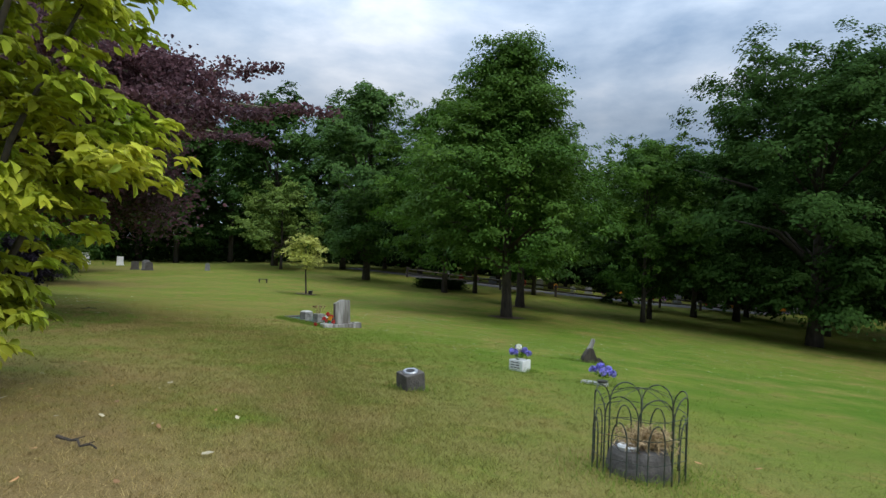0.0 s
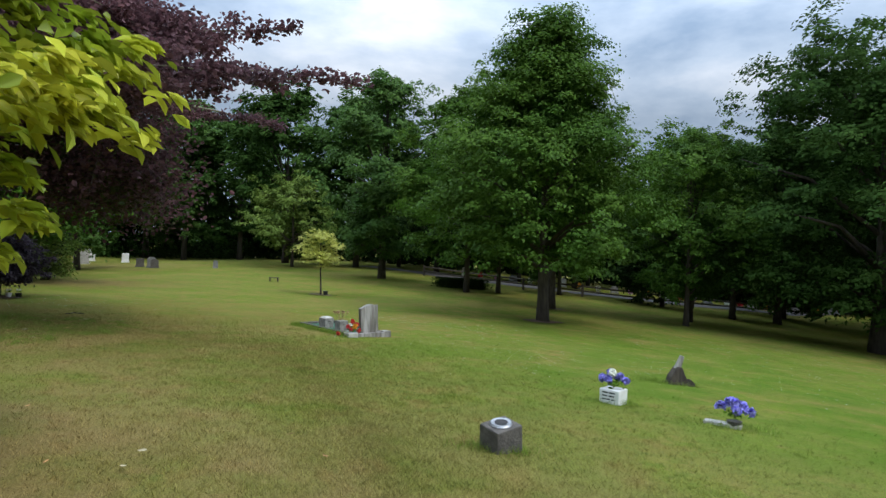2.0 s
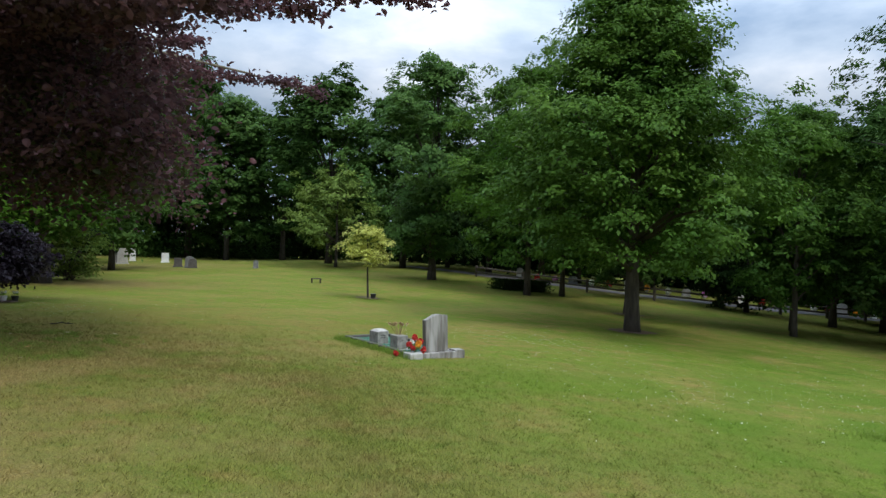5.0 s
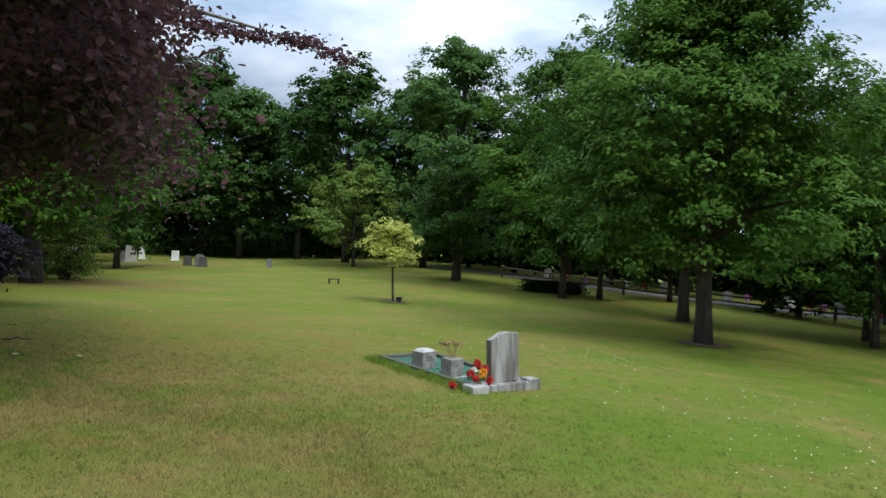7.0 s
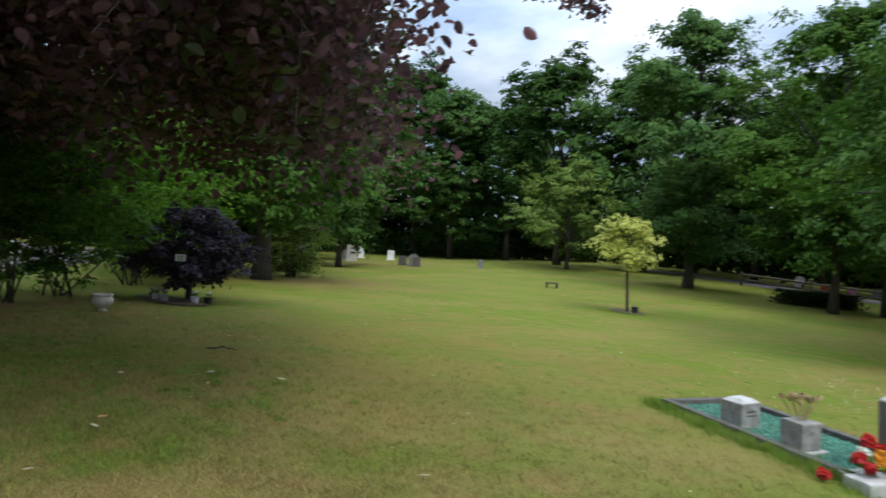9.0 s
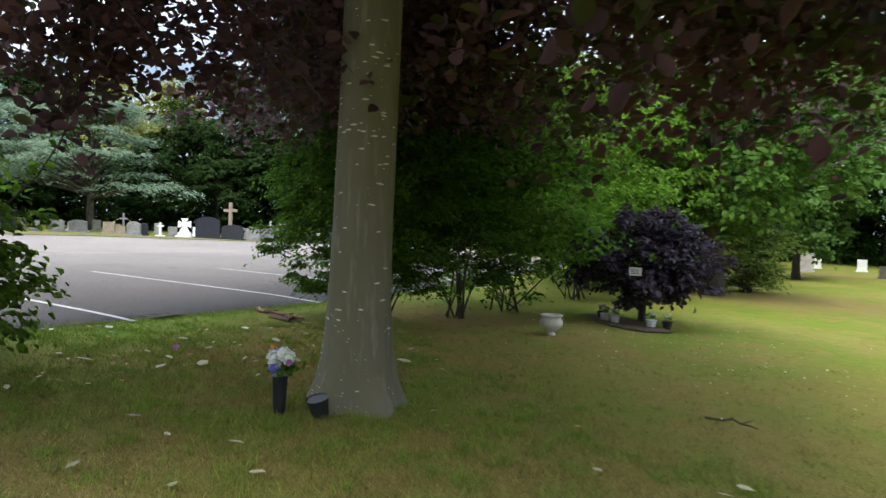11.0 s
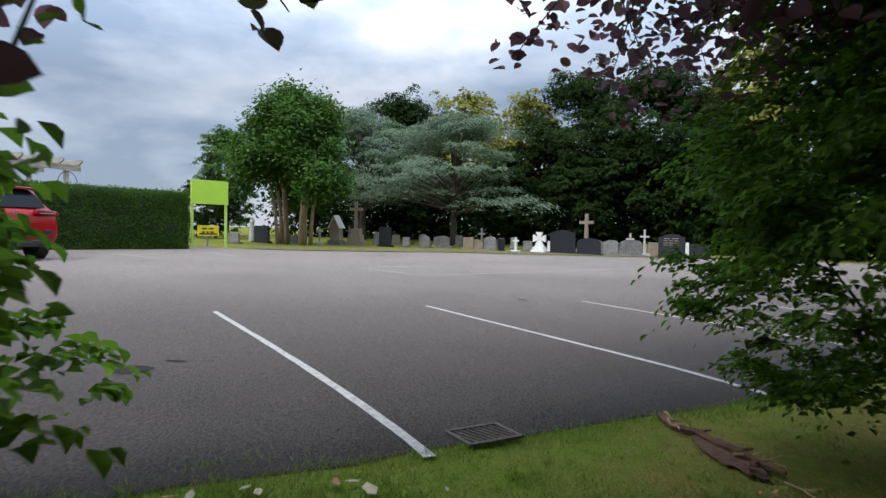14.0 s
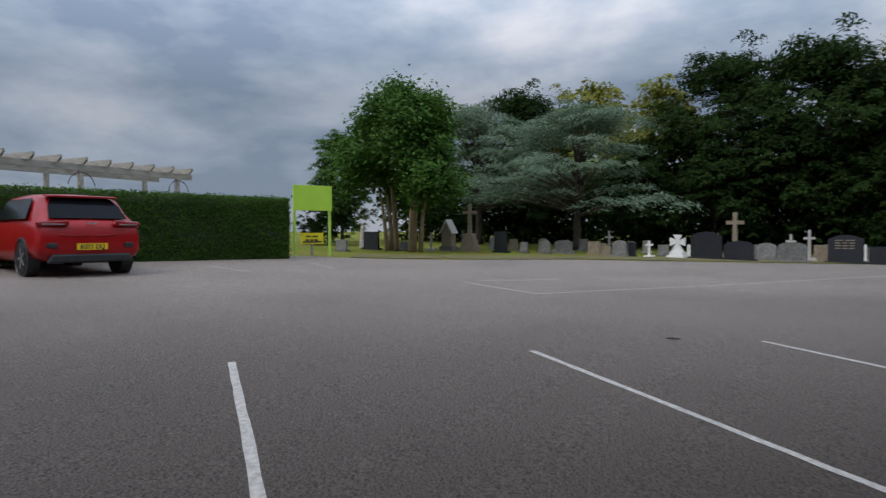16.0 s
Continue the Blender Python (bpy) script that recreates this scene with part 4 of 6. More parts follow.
# ---- trees beyond the car park ----
cedar = make_tree("blue_cedar", 6.5, 4.6, 1.7, 0.2, 34000, 0.15, M_CEDAR_LEAF, apart=True, shape="plates", clumps=50, seed=41, spread=0.25, flat=0.1,
                  label="spreading blue-green cedar with layered branches", limbs=40, width=0.35)
plant(cedar, -41.0, 9.1)
again(cedar, -46.0, 3.6, 130, 1.02, 1.12)
stems_tree = base("many_stemmed_tree", -35.0, 2.6, label="bright green tree on many bare tan stems", category="tree")
rng = np.random.default_rng(44)
for i in range(9):
    bm = bmesh.new()
    side = -0.55 if i < 5 else 0.55
    sx, sy = side * 0.5 + rng.uniform(-0.25, 0.25), side + rng.uniform(-0.22, 0.22)
    tube(bm, [(sx, sy, -0.05), (sx * 1.1 + rng.uniform(-0.1, 0.1), sy * 1.15, 1.3), (sx * 1.6, sy * 1.6, 2.9)], [0.10, 0.07, 0.05], 8)
    part("stem", bm, M_TAN_STEM, stems_tree, smooth=True)
c, outward = crown_clumps(rng, 130, 6.1, 1.7, 2.15, "tall")
idx = rng.integers(0, 130, 38000)
off = rng.normal(size=(38000, 3)) * 0.3
v, f = leaf_cloud(rng, c[idx] + off, outward[idx] * 0.6 + np.array([0, 0, 0.7]) + rng.normal(size=(38000, 3)) * 0.5, 0.18, 0.09)
link_mesh("crown", quick_mesh("crown", v, f), leaf_mat("bright_evergreen_leaf", (0.048, 0.118, 0.018), (0.075, 0.155, 0.027)), stems_tree)
far_pine = make_tree("black_pine", 10.0, 4.2, 2.6, 0.26, 28000, 0.28, M_PINE_LEAF, shape="round", clumps=60, seed=51, spread=0.28, flat=0.5, label="tall black pine with clumped dark needles", limbs=20, width=0.4)
plant(far_pine, -46, 21)
gold_tree = make_tree("yellowish_tree", 10.0, 3.4, 2.0, 0.2, 12000, 0.28, M_GOLD_TREE, shape="round", clumps=70, seed=52, spread=0.22, label="yellowish green tree beyond the graves", limbs=14)
plant(gold_tree, -55, 9.5)
again(gold_tree, -51, 13.5, 77, 0.92)
again(gold_tree, -44.5, 27, 200, 1.2)
for x, y, k, which in [(-49, 17.0, 1.02, 0), (-51, 25.5, 0.95, 0), (-43, 26, 0.8, 0), (-39, 31.5, 0.78, 0), (-57, 5.0, 1.0, 0), (-52, -1.0, 0.62, 1), (-44.5, -3.9, 0.5, 1), (-39.6, -2.6, 0.36, 2), (-50, -16, 0.3, 2), (-44.5, 19.0, 0.7, 2),
                       (-46, 23.5, 0.8, 2), (-41, 22.5, 0.55, 2), (-39, 26.5, 0.6, 2), (-36, 36, 0.9, 1), (-33, 41, 0.9, 2), (-47, 12.0, 0.6, 2), (-51, 6, 0.6, 2), (-44, 15.5, 0.55, 2), (-30, 30, 0.7, 2)]:
    again((far_pine, wood_b, wood_c)[which], x, y, 37 * x, k)
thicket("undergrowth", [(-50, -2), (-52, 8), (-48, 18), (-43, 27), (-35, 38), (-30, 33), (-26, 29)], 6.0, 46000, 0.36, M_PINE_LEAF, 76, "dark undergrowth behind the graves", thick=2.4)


# ---- things on the lawn ----
def flower_head(parent, x, y, z, r, petals, material, seed, name="flower", label=""):
    rng = np.random.default_rng(seed)
    d = unit(rng.normal(size=(petals, 3)) + np.array([0, 0, 0.5]))
    c = np.array([x, y, z]) + d * r * 0.55
    v, f = leaf_cloud(rng, c, d + rng.normal(size=(petals, 3)) * 0.5, r * 1.1, r * 0.75, fine=True, fold=0.2, along=d + rng.normal(size=(petals, 3)) * 0.3)
    return link_mesh(name, quick_mesh(name, v, f), material, parent, label)


def bouquet(parent, x, y, z, spread, heads, seed, leaf_n=26, leaf_len=0.05, drop=0.07):
    """heads: (dx, dy, dz, radius, material) in units of spread."""
    rng = np.random.default_rng(seed)
    for i, (dx, dy, dz, r, m) in enumerate(heads):
        flower_head(parent, x + dx * spread, y + dy * spread, z + dz * spread, r, 26, m, seed + i)
        bm = bmesh.new()
        tube(bm, [(x, y, z - drop), (x + dx * spread * 0.5, y + dy * spread * 0.5, z - drop * 0.2), (x + dx * spread, y + dy * spread, z + dz * spread)], 0.003, 5)
        part("stalk", bm, M_LONG, parent)
    c = np.array([x, y, z - 0.02]) + rng.normal(size=(leaf_n, 3)) * spread * np.array([0.5, 0.5, 0.25])
    v, f = leaf_cloud(rng, c, rng.normal(size=(leaf_n, 3)) + np.array([0, 0, 0.6]), leaf_len, leaf_len * 0.45, fine=True)
    link_mesh("leaves", quick_mesh("leaves", v, f), M_SHRUB_LEAF, parent, "green leaves")


def text_bars(parent, rows, w, x, y, z, rz, material=M_INK, h=0.014, gap=0.024, seed=1):
    rnd = random.Random(seed)
    bm = bmesh.new()
    for i in range(rows):
        n = rnd.randint(2, 3)
        left = -w / 2
        for k in range(n):
            ww = w / n * rnd.uniform(0.7, 0.9)
            box(bm, ww, 0.002, h, left + ww / 2, 0, -i * gap)
            left += w / n
    ob = part("lettering", bm, material, parent)
    ob.matrix_local = pose(x, y, z, 0, 0, rz)
    return ob


# dark memorial vase block
vase_block = base("memorial_vase_block", 0.17, 5.87, rz=38, scale=0.94, label="dark weathered stone memorial block with a metal flower rose", category="memorial")
bm = bmesh.new()
box(bm, 0.225, 0.2, 0.23, z=-0.03, bevel=0.012, taper=0.97)
part("block", bm, M_DARK_STONE, vase_block)
bm = bmesh.new()
lathe(bm, [(0.075, 0.198), (0.078, 0.206), (0.07, 0.216), (0.05, 0.214), (0.045, 0.206), (0.0, 0.206)][:5], 24)
part("flower_holder", bm, M_STEEL, vase_block, "pitted round metal flower holder")
bm = bmesh.new()
lathe(bm, [(0.001, 0.2145), (0.044, 0.2145), (0.044, 0.2165), (0.001, 0.217)], 20)
part("grille", bm, M_IRON, vase_block)
vase_block.matrix_world = vase_block.matrix_world @ pose(0, 0, -0.012, 7, -8, 0)

# white memorial with violet flowers
white_memorial = base("white_memorial", 1.38, 8.3, rz=-38, scale=0.97, label="small white stone memorial with engraved name and violet flowers", category="memorial")
bm = bmesh.new()
box(bm, 0.22, 0.2, 0.175, z=-0.02, bevel=0.012)
part("block", bm, M_WHITE_MARBLE, white_memorial)
text_bars(white_memorial, 3, 0.15, 0, -0.102, 0.115, 0, gap=0.034, h=0.013)
bouquet(white_memorial, 0, 0, 0.235, 0.12, [(-1.1, 0, 0.1, 0.05, M_BLUE), (-0.5, 0.4, 0.5, 0.055, M_BLUE), (0, -0.3, 0.65, 0.055, M_WHITE), (0.5, 0.2, 0.4, 0.05, M_BLUE), (1.1, 0, 0.1, 0.05, M_BLUE), (0.1, 0.5, 0.2, 0.05, M_BLUE), (-0.2, -0.7, 0.1, 0.05, M_BLUE)], 300)

# low white slab with violet flowers
low_memorial = base("low_memorial", 2.3, 7.68, rz=-30, scale=1.07, label="low white kerb slab in the grass with violet flowers", category="memorial")
bm = bmesh.new()
box(bm, 0.3, 0.1, 0.055, x=-0.06, z=-0.02, bevel=0.01)
part("slab", bm, M_PALE_STONE, low_memorial)
bm = bmesh.new()
lathe(bm, [(0.05, 0.02), (0.06, 0.055), (0.062, 0.06), (0.05, 0.06)], 18, x=0.03)
part("bowl", bm, M_DARK_STONE, low_memorial)
bouquet(low_memorial, 0.03, 0, 0.15, 0.11, [(-1.0, 0, 0.2, 0.05, M_BLUE), (-0.4, 0.4, 0.5, 0.05, M_BLUE), (0, -0.4, 0.6, 0.05, M_BLUE), (0.5, 0.2, 0.3, 0.055, M_BLUE), (1.1, -0.1, 0.0, 0.05, M_BLUE), (0.2, -0.7, 0.1, 0.05, M_BLUE)], 320)

# broken stone leaning in long grass
broken = base("broken_stone", 2.71, 10.65, rz=10, scale=0.85, label="split dark stub with a pale slanting top", category="memorial")
bm = bmesh.new()
prism(bm, [(-0.17, -0.05), (0.2, -0.05), (0.19, 0.05), (0.12, 0.08), (0.09, 0.2), (0.05, 0.28), (-0.02, 0.29), (-0.13, 0.13)], -0.09, 0.08)
bmesh.ops.bevel(bm, geom=list(bm.edges), offset=0.012, segments=1, affect="EDGES")
part("stub", bm, M_STUB, broken)
bm = bmesh.new()
prism(bm, [(0.1, -0.05), (0.25, -0.05), (0.24, 0.04), (0.17, 0.1)], -0.14, -0.02)
part("splinter", bm, M_STUB, broken)
bm = bmesh.new()
box(bm, 0.1, 0.07, 0.23, x=0.0, z=0.24, ry=20, bevel=0.014, taper=0.7)
part("tip", bm, M_GRANITE, broken, "pale grey stone tip")

# wire cage round a dead planted stump
cage = base("wire_cage", 1.765, 3.78, rz=8, scale=1.07, label="rusty green wire hoop cage round a withered grave planter", category="plant guard")
R = 0.258
for k in range(8):
    a0 = 2 * math.pi * k / 8
    for inner in (False, True):
        w, top = (0.37, 0.47) if not inner else (0.17, 0.33)
        bm = bmesh.new()
        pts = []
        for s in range(33):
            t = s / 32
            if t < 0.3:
                u, h = -1.0, (top - 0.12) * t / 0.3
            elif t > 0.7:
                u, h = 1.0, (top - 0.12) * (1 - t) / 0.3
            else:
                b = math.pi * (1 - (t - 0.3) / 0.4)
                u, h = math.cos(b), top - 0.12 + 0.12 * math.sin(b)
            aa = a0 + u * w * 1.05
            rr = R + 0.004 * inner
            pts.append((rr * math.cos(aa), rr * 0.92 * math.sin(aa), h))
        tube(bm, pts, 0.0042, 5)
        part("hoop", bm, M_WIRE, cage, smooth=True)
for h in (0.12, 0.25, 0.35):
    bm = bmesh.new()
    tube(bm, [(R * 1.01 * math.cos(i * math.pi / 16), R * 0.93 * math.sin(i * math.pi / 16), h + 0.006 * math.sin(i)) for i in range(33)], 0.0022, 4)
    part("ring_wire", bm, M_WIRE, cage)
for i in range(5):
    bm = bmesh.new()
    a = i * math.pi / 5
    tube(bm, [(R * 0.95 * math.cos(a) * c, R * 0.88 * math.sin(a) * c, 0.41 + 0.075 * (1 - c * c)) for c in np.linspace(-1, 1, 11)], 0.0018, 4)
    part("mesh_wire", bm, M_WIRE, cage)
planter = base("stone_planter", 1.765, 3.78, rz=15, scale=1.05, label="round weathered stone planter with withered plants", category="planter")
bm = bmesh.new()
lathe(bm, [(0.185, -0.03), (0.185, 0.05), (0.17, 0.12), (0.155, 0.15), (0.14, 0.145)], 22)
part("bowl", bm, M_DARK_STONE, planter, smooth=False)
bm = bmesh.new()
lathe(bm, [(0.05, 0.14), (0.062, 0.165), (0.055, 0.175), (0.045, 0.165)], 18, x=-0.08, y=-0.02)
part("dish", bm, M_WHITE_MARBLE, planter, "small white dish")
rng = np.random.default_rng(9)
n = 700
c = np.column_stack([rng.normal(0.04, 0.075, n), rng.normal(0, 0.075, n), 0.15 + 0.09 * rng.random(n)])
long_side = unit(rng.normal(size=(n, 3)) * np.array([1, 1, 0.7]))
v, f = leaf_cloud(rng, c, rng.normal(size=(n, 3)), 0.11, 0.006, along=long_side)
link_mesh("dry_flower_clump", quick_mesh("dry_flower_clump", v, f), M_DRY, planter, "straw-coloured withered stalks")

# kerbed grave with headstone
GRAVE_YAW = 43.5
grave = base("kerbed_grave", -1.9, 12.96, z=ground_z(-2.3, 13.3) - 0.005, rz=GRAVE_YAW, scale=0.97, label="grave plot with stone kerbs and green glass chippings", category="grave")
GL, GW = 1.9, 0.8
for name, sx, sy, x, y in (("kerb", 0.07, GL, -GW / 2 + 0.035, GL / 2), ("kerb", 0.07, GL, GW / 2 - 0.035, GL / 2), ("kerb", GW - 0.15, 0.07, 0, GL - 0.035)):
    bm = bmesh.new()
    box(bm, sx, sy, 0.13, x, y, -0.05, bevel=0.008)
    part(name, bm, M_DARK_STONE, grave)
bm = bmesh.new()
box(bm, GW - 0.16, GL - 0.1, 0.06, 0, GL / 2, -0.02)
part("bed", bm, M_CHIP, grave, "bed of green glass chippings")
rng = np.random.default_rng(14)
n = 2600
px, py = rng.uniform(-GW / 2 + 0.08, GW / 2 - 0.08, n), rng.uniform(0.1, GL - 0.08, n)
tet = np.array([[1, 0, -0.4], [-0.5, 0.87, -0.4], [-0.5, -0.87, -0.4], [0, 0, 1.0]])
size = rng.uniform(0.006, 0.013, n)
turn = rng.uniform(0, 6.28, n)
co, si = np.cos(turn), np.sin(turn)
v = np.stack([np.stack([px + size * (t[0] * co - t[1] * si), py + size * (t[0] * si + t[1] * co), 0.044 + size * t[2]], -1) for t in tet], 1).reshape(-1, 3)
k = 4 * np.arange(n)[:, None]
f = np.concatenate([k + np.array([q]) for q in ((0, 1, 3), (1, 2, 3), (2, 0, 3))])
chips = tagged(link_mesh("chipping", quick_mesh("chipping", v, f), M_CHIP, grave), kind="stuff")
GB = pose(-1.9, 12.96, ground_z(-2.3, 13.3) - 0.005, 0, 0, GRAVE_YAW) @ Matrix.Scale(0.97, 4)


def on_grave(name, x, y, z, rz, label, category):
    ob = new(name)
    ob.matrix_world = GB @ pose(x, y, z, 0, 0, rz)
    return tagged(ob, label, category)


headstone = on_grave("headstone", 0.02, 0.05, 0, 0, "weathered grey headstone with a curved top on a low plinth", "headstone")
bm = bmesh.new()
box(bm, 0.86, 0.22, 0.13, 0, 0.02, -0.05, bevel=0.01)
part("plinth", bm, M_GRANITE, headstone)
top = [(-0.19, 0.08), (0.18, 0.08), (0.18, 0.57), (0.1, 0.572), (0.04, 0.588), (-0.03, 0.585), (-0.09, 0.555), (-0.13, 0.53), (-0.19, 0.52)]
bm = bmesh.new()
prism(bm, top, -0.04, 0.045)
bmesh.ops.bevel(bm, geom=list(bm.edges), offset=0.006, segments=1, affect="EDGES")
ob = part("slab", bm, M_GRANITE, headstone)
ob.matrix_local = pose(0.02, 0.03, 0, -1.5, -2.2, 0)
bm = bmesh.new()
box(bm, 0.15, 0.15, 0.03, 0.34, -0.02, 0.07, bevel=0.008)
part("end_block", bm, M_GRANITE, headstone)
flower_pot = on_grave("flower_holder", -0.42, -0.04, 0.0, 0, "pale stone flower holder with red, orange and white flowers", "flowers")
bm = bmesh.new()
box(bm, 0.2, 0.18, 0.13, 0, 0, -0.02, bevel=0.012)
part("block", bm, M_PALE_STONE, flower_pot)
bouquet(flower_pot, 0.06, 0.04, 0.19, 0.078, [(-1.3, 0, 0.3, 0.045, M_RED), (-0.5, 0.3, 0.6, 0.04, M_WHITE), (0.2, 0.6, 1.3, 0.05, M_RED), (0.4, -0.4, 0.4, 0.05, M_ORANGE), (1.1, 0.1, 0.6, 0.05, M_RED), (0, -0.8, 0.1, 0.045, M_ORANGE), (-0.9, -0.6, -0.3, 0.04, M_RED), (1.0, -1.0, -0.6, 0.045, M_RED)], 340, drop=0.1)
fallen = on_grave("fallen_flower", -0.58, 0.12, 0.04, 0, "single red artificial flower lying on the chippings", "flower")
flower_head(fallen, 0, 0, 0.045, 0.042, 26, M_RED, 351)
dry_vase = on_grave("stone_vase", -0.21, 0.64, 0.03, 4, "square grey stone vase with dried flowers", "vase")
bm = bmesh.new()
box(bm, 0.26, 0.24, 0.025, 0, 0, 0, bevel=0.004)
part("foot", bm, M_PALE_STONE, dry_vase)
bm = bmesh.new()
box(bm, 0.175, 0.175, 0.19, 0, 0, 0.024, bevel=0.012, taper=1.05)
part("block", bm, M_WORN_PALE, dry_vase)
rng = np.random.default_rng(16)
for i in range(11):
    bm = bmesh.new()
    dx, dy = rng.normal(0, 0.05, 2)
    tube(bm, [(dx * 0.3, dy * 0.3, 0.2), (dx * 0.8, dy, 0.29), (dx * 1.3, dy * 1.3, 0.36)], 0.004, 4)
    part("stalk", bm, M_DRY, dry_vase)
    flower_head(dry_vase, dx * 1.3, dy * 1.3, 0.365, 0.028, 12, M_DRY, 360 + i, label="dried pale flower")
cube_vase = on_grave("inscribed_block", -0.19, 1.22, 0.03, 10, "square grey memorial block with a domed white top", "memorial")
bm = bmesh.new()
box(bm, 0.21, 0.19, 0.2, 0, 0, 0, bevel=0.008)
part("block", bm, M_WORN_PALE, cube_vase)
bm = bmesh.new()
box(bm, 0.2, 0.18, 0.028, 0, 0, 0.198, taper=0.6)
part("top", bm, M_PALE_STONE, cube_vase, "pale domed top")
text_bars(cube_vase, 2, 0.1, 0, -0.097, 0.13, 0, gap=0.03, h=0.012, seed=4)

# sapling's bed and its small things
bm = bmesh.new()
sapling_bed = blot(-5.5, 23.9, 0.5, 0.42, 4, "soil_ring", M_SOIL, "ring of bare soil and leaf litter round the sapling", "soil", 0.02)
blot(1.88, 20.8, 0.6, 0.55, 6, "soil_ring", M_SOIL, "ring of bare soil round the oak", "soil", 0.02)
blot(2.75, 26.8, 0.5, 0.45, 7, "soil_ring", M_SOIL, "ring of bare soil round the rear oak", "soil", 0.02)
pot = base("dark_pot", -5.3, 23.75, label="small dark pot at the foot of the sapling", category="pot")
bm = bmesh.new()
lathe(bm, [(0.06, -0.01), (0.085, 0.14), (0.095, 0.15), (0.08, 0.16)], 16)
part("body", bm, M_BLACK_PLASTIC, pot)

# timber bench end far off on the lawn
bench = base("low_bench", -9.05, 29.7, rz=20, scale=0.92, label="small weathered wooden bench on the lawn", category="bench")
for i, y in enumerate((-0.11, 0, 0.11)):
    bm = bmesh.new()
    box(bm, 0.46, 0.09, 0.03, 0, y, 0.17, bevel=0.006)
    part("seat_board", bm, M_BARK, bench)
for x in (-0.18, 0.18):
    bm = bmesh.new()
    box(bm, 0.06, 0.26, 0.18, x, 0, -0.01, bevel=0.006)
    part("leg", bm, M_BARK, bench)


# ---- headstones ----
def slab_outline(w, h, style):
    if style == "round":
        return [(-w / 2, 0), (w / 2, 0), (w / 2, h * 0.72)] + [(w / 2 * math.cos(a), h * 0.72 + h * 0.28 * math.sin(a)) for a in np.linspace(0.25, math.pi - 0.25, 7)] + [(-w / 2, h * 0.72)]
    if style == "ogee":
        return [(-w / 2, 0), (w / 2, 0), (w / 2, h * 0.86), (w * 0.4, h * 0.88), (w * 0.22, h * 0.98), (0, h), (-w * 0.22, h * 0.98), (-w * 0.4, h * 0.88), (-w / 2, h * 0.86)]
    return [(-w / 2, 0), (w / 2, 0), (w * 0.48, h), (-w * 0.48, h)]


def make_slab(x, y, h, w, material, style, rz, label, group, writing=None, lean=0.0):
    ob = base("headstone", x, y, rz=rz, label=label, category="headstone", group=group)
    bm = bmesh.new()
    box(bm, w * 1.18, 0.26, 0.12, 0, 0, -0.05, bevel=0.008)
    part("plinth", bm, material, ob)
    bm = bmesh.new()
    prism(bm, slab_outline(w, h - 0.05, style), -0.05, 0.05)
    s = part("slab", bm, material, ob)
    s.matrix_local = pose(0, 0, 0.06, lean, 0, 0)
    if writing:
        text_bars(ob, 4, w * 0.6, 0, -0.053, h * 0.8, 0, writing, h=0.03, gap=0.09, seed=int(x * 7) % 50)
    return ob


def make_cross(x, y, h, w, material, rz, label, style="latin", steps=1, group="grave crosses"):
    ob = base("grave_cross", x, y, rz=rz, label=label, category="grave cross", group=group)
    z = -0.05
    for i in range(steps):
        k = 1 - i / (steps + 0.5)
        bm = bmesh.new()
        hh = 0.05 + h * 0.11
        box(bm, w * 0.75 * (k + 0.6), w * 0.6 * (k + 0.6), hh, 0, 0, z, bevel=0.008, taper=0.94)
        part("step", bm, material, ob)
        z += hh - 0.005
    bm = bmesh.new()
    t = max(0.07, w * 0.22)
    top = h
    if style == "latin":
        bar = z + (top - z) * 0.66
        prism(bm, [(-t * 0.62, z), (t * 0.62, z), (t / 2, bar), (w / 2, bar), (w / 2, bar + t), (t / 2, bar + t), (t * 0.5, top), (-t * 0.5, top), (-t / 2, bar + t), (-w / 2, bar + t), (-w / 2, bar), (-t / 2, bar)], -t * 0.45, t * 0.45)
    else:
        c, r = z + (top - z) * 0.58, w / 2
        q = r * 0.2
        prism(bm, [(-r * 0.8, z), (r * 0.8, z), (q, c - q), (r, c - r * 0.55), (r, c + r * 0.55), (q, c + q), (r * 0.55, top), (-r * 0.55, top), (-q, c + q), (-r, c + r * 0.55), (-r, c - r * 0.55), (-q, c - q)], -0.06, 0.06)
    part("cross", bm, material, ob)
    return ob


FACE = 62.0      # the graves beyond the car park look back across it
SLABS_GREY = [(-36.35, 7.16, 0.43, 0.32, "plain"), (-36.43, 7.98, 0.52, 0.50, "round"), (-36.98, 8.69, 0.53, 0.79, "ogee"), (-35.50, 10.81, 0.60, 0.53, "round"),
              (-36.90, 12.50, 0.44, 0.42, "plain"), (-36.92, 15.66, 0.52, 0.47, "plain"), (-35.84, 15.91, 0.62, 0.64, "round"), (-35.16, 16.57, 0.67, 0.94, "round"),
              (-37.75, 19.98, 0.51, 0.51, "ogee"), (-33.64, 0.54, 0.44, 0.57, "plain"), (-36.35, 2.20, 0.33, 0.43, "plain"), (-36.76, 18.23, 0.58, 0.58, "round"), (-38.11, 1.14, 0.41, 0.51, "round")]
for i, (x, y, h, w, st) in enumerate(SLABS_GREY):
    make_slab(x, y, h, w, M_GREY_STONE, st, FACE + (i * 37) % 17 - 8, "weathered grey headstone beyond the car park", "grey headstones", lean=((i * 13) % 7 - 3) * 0.8)
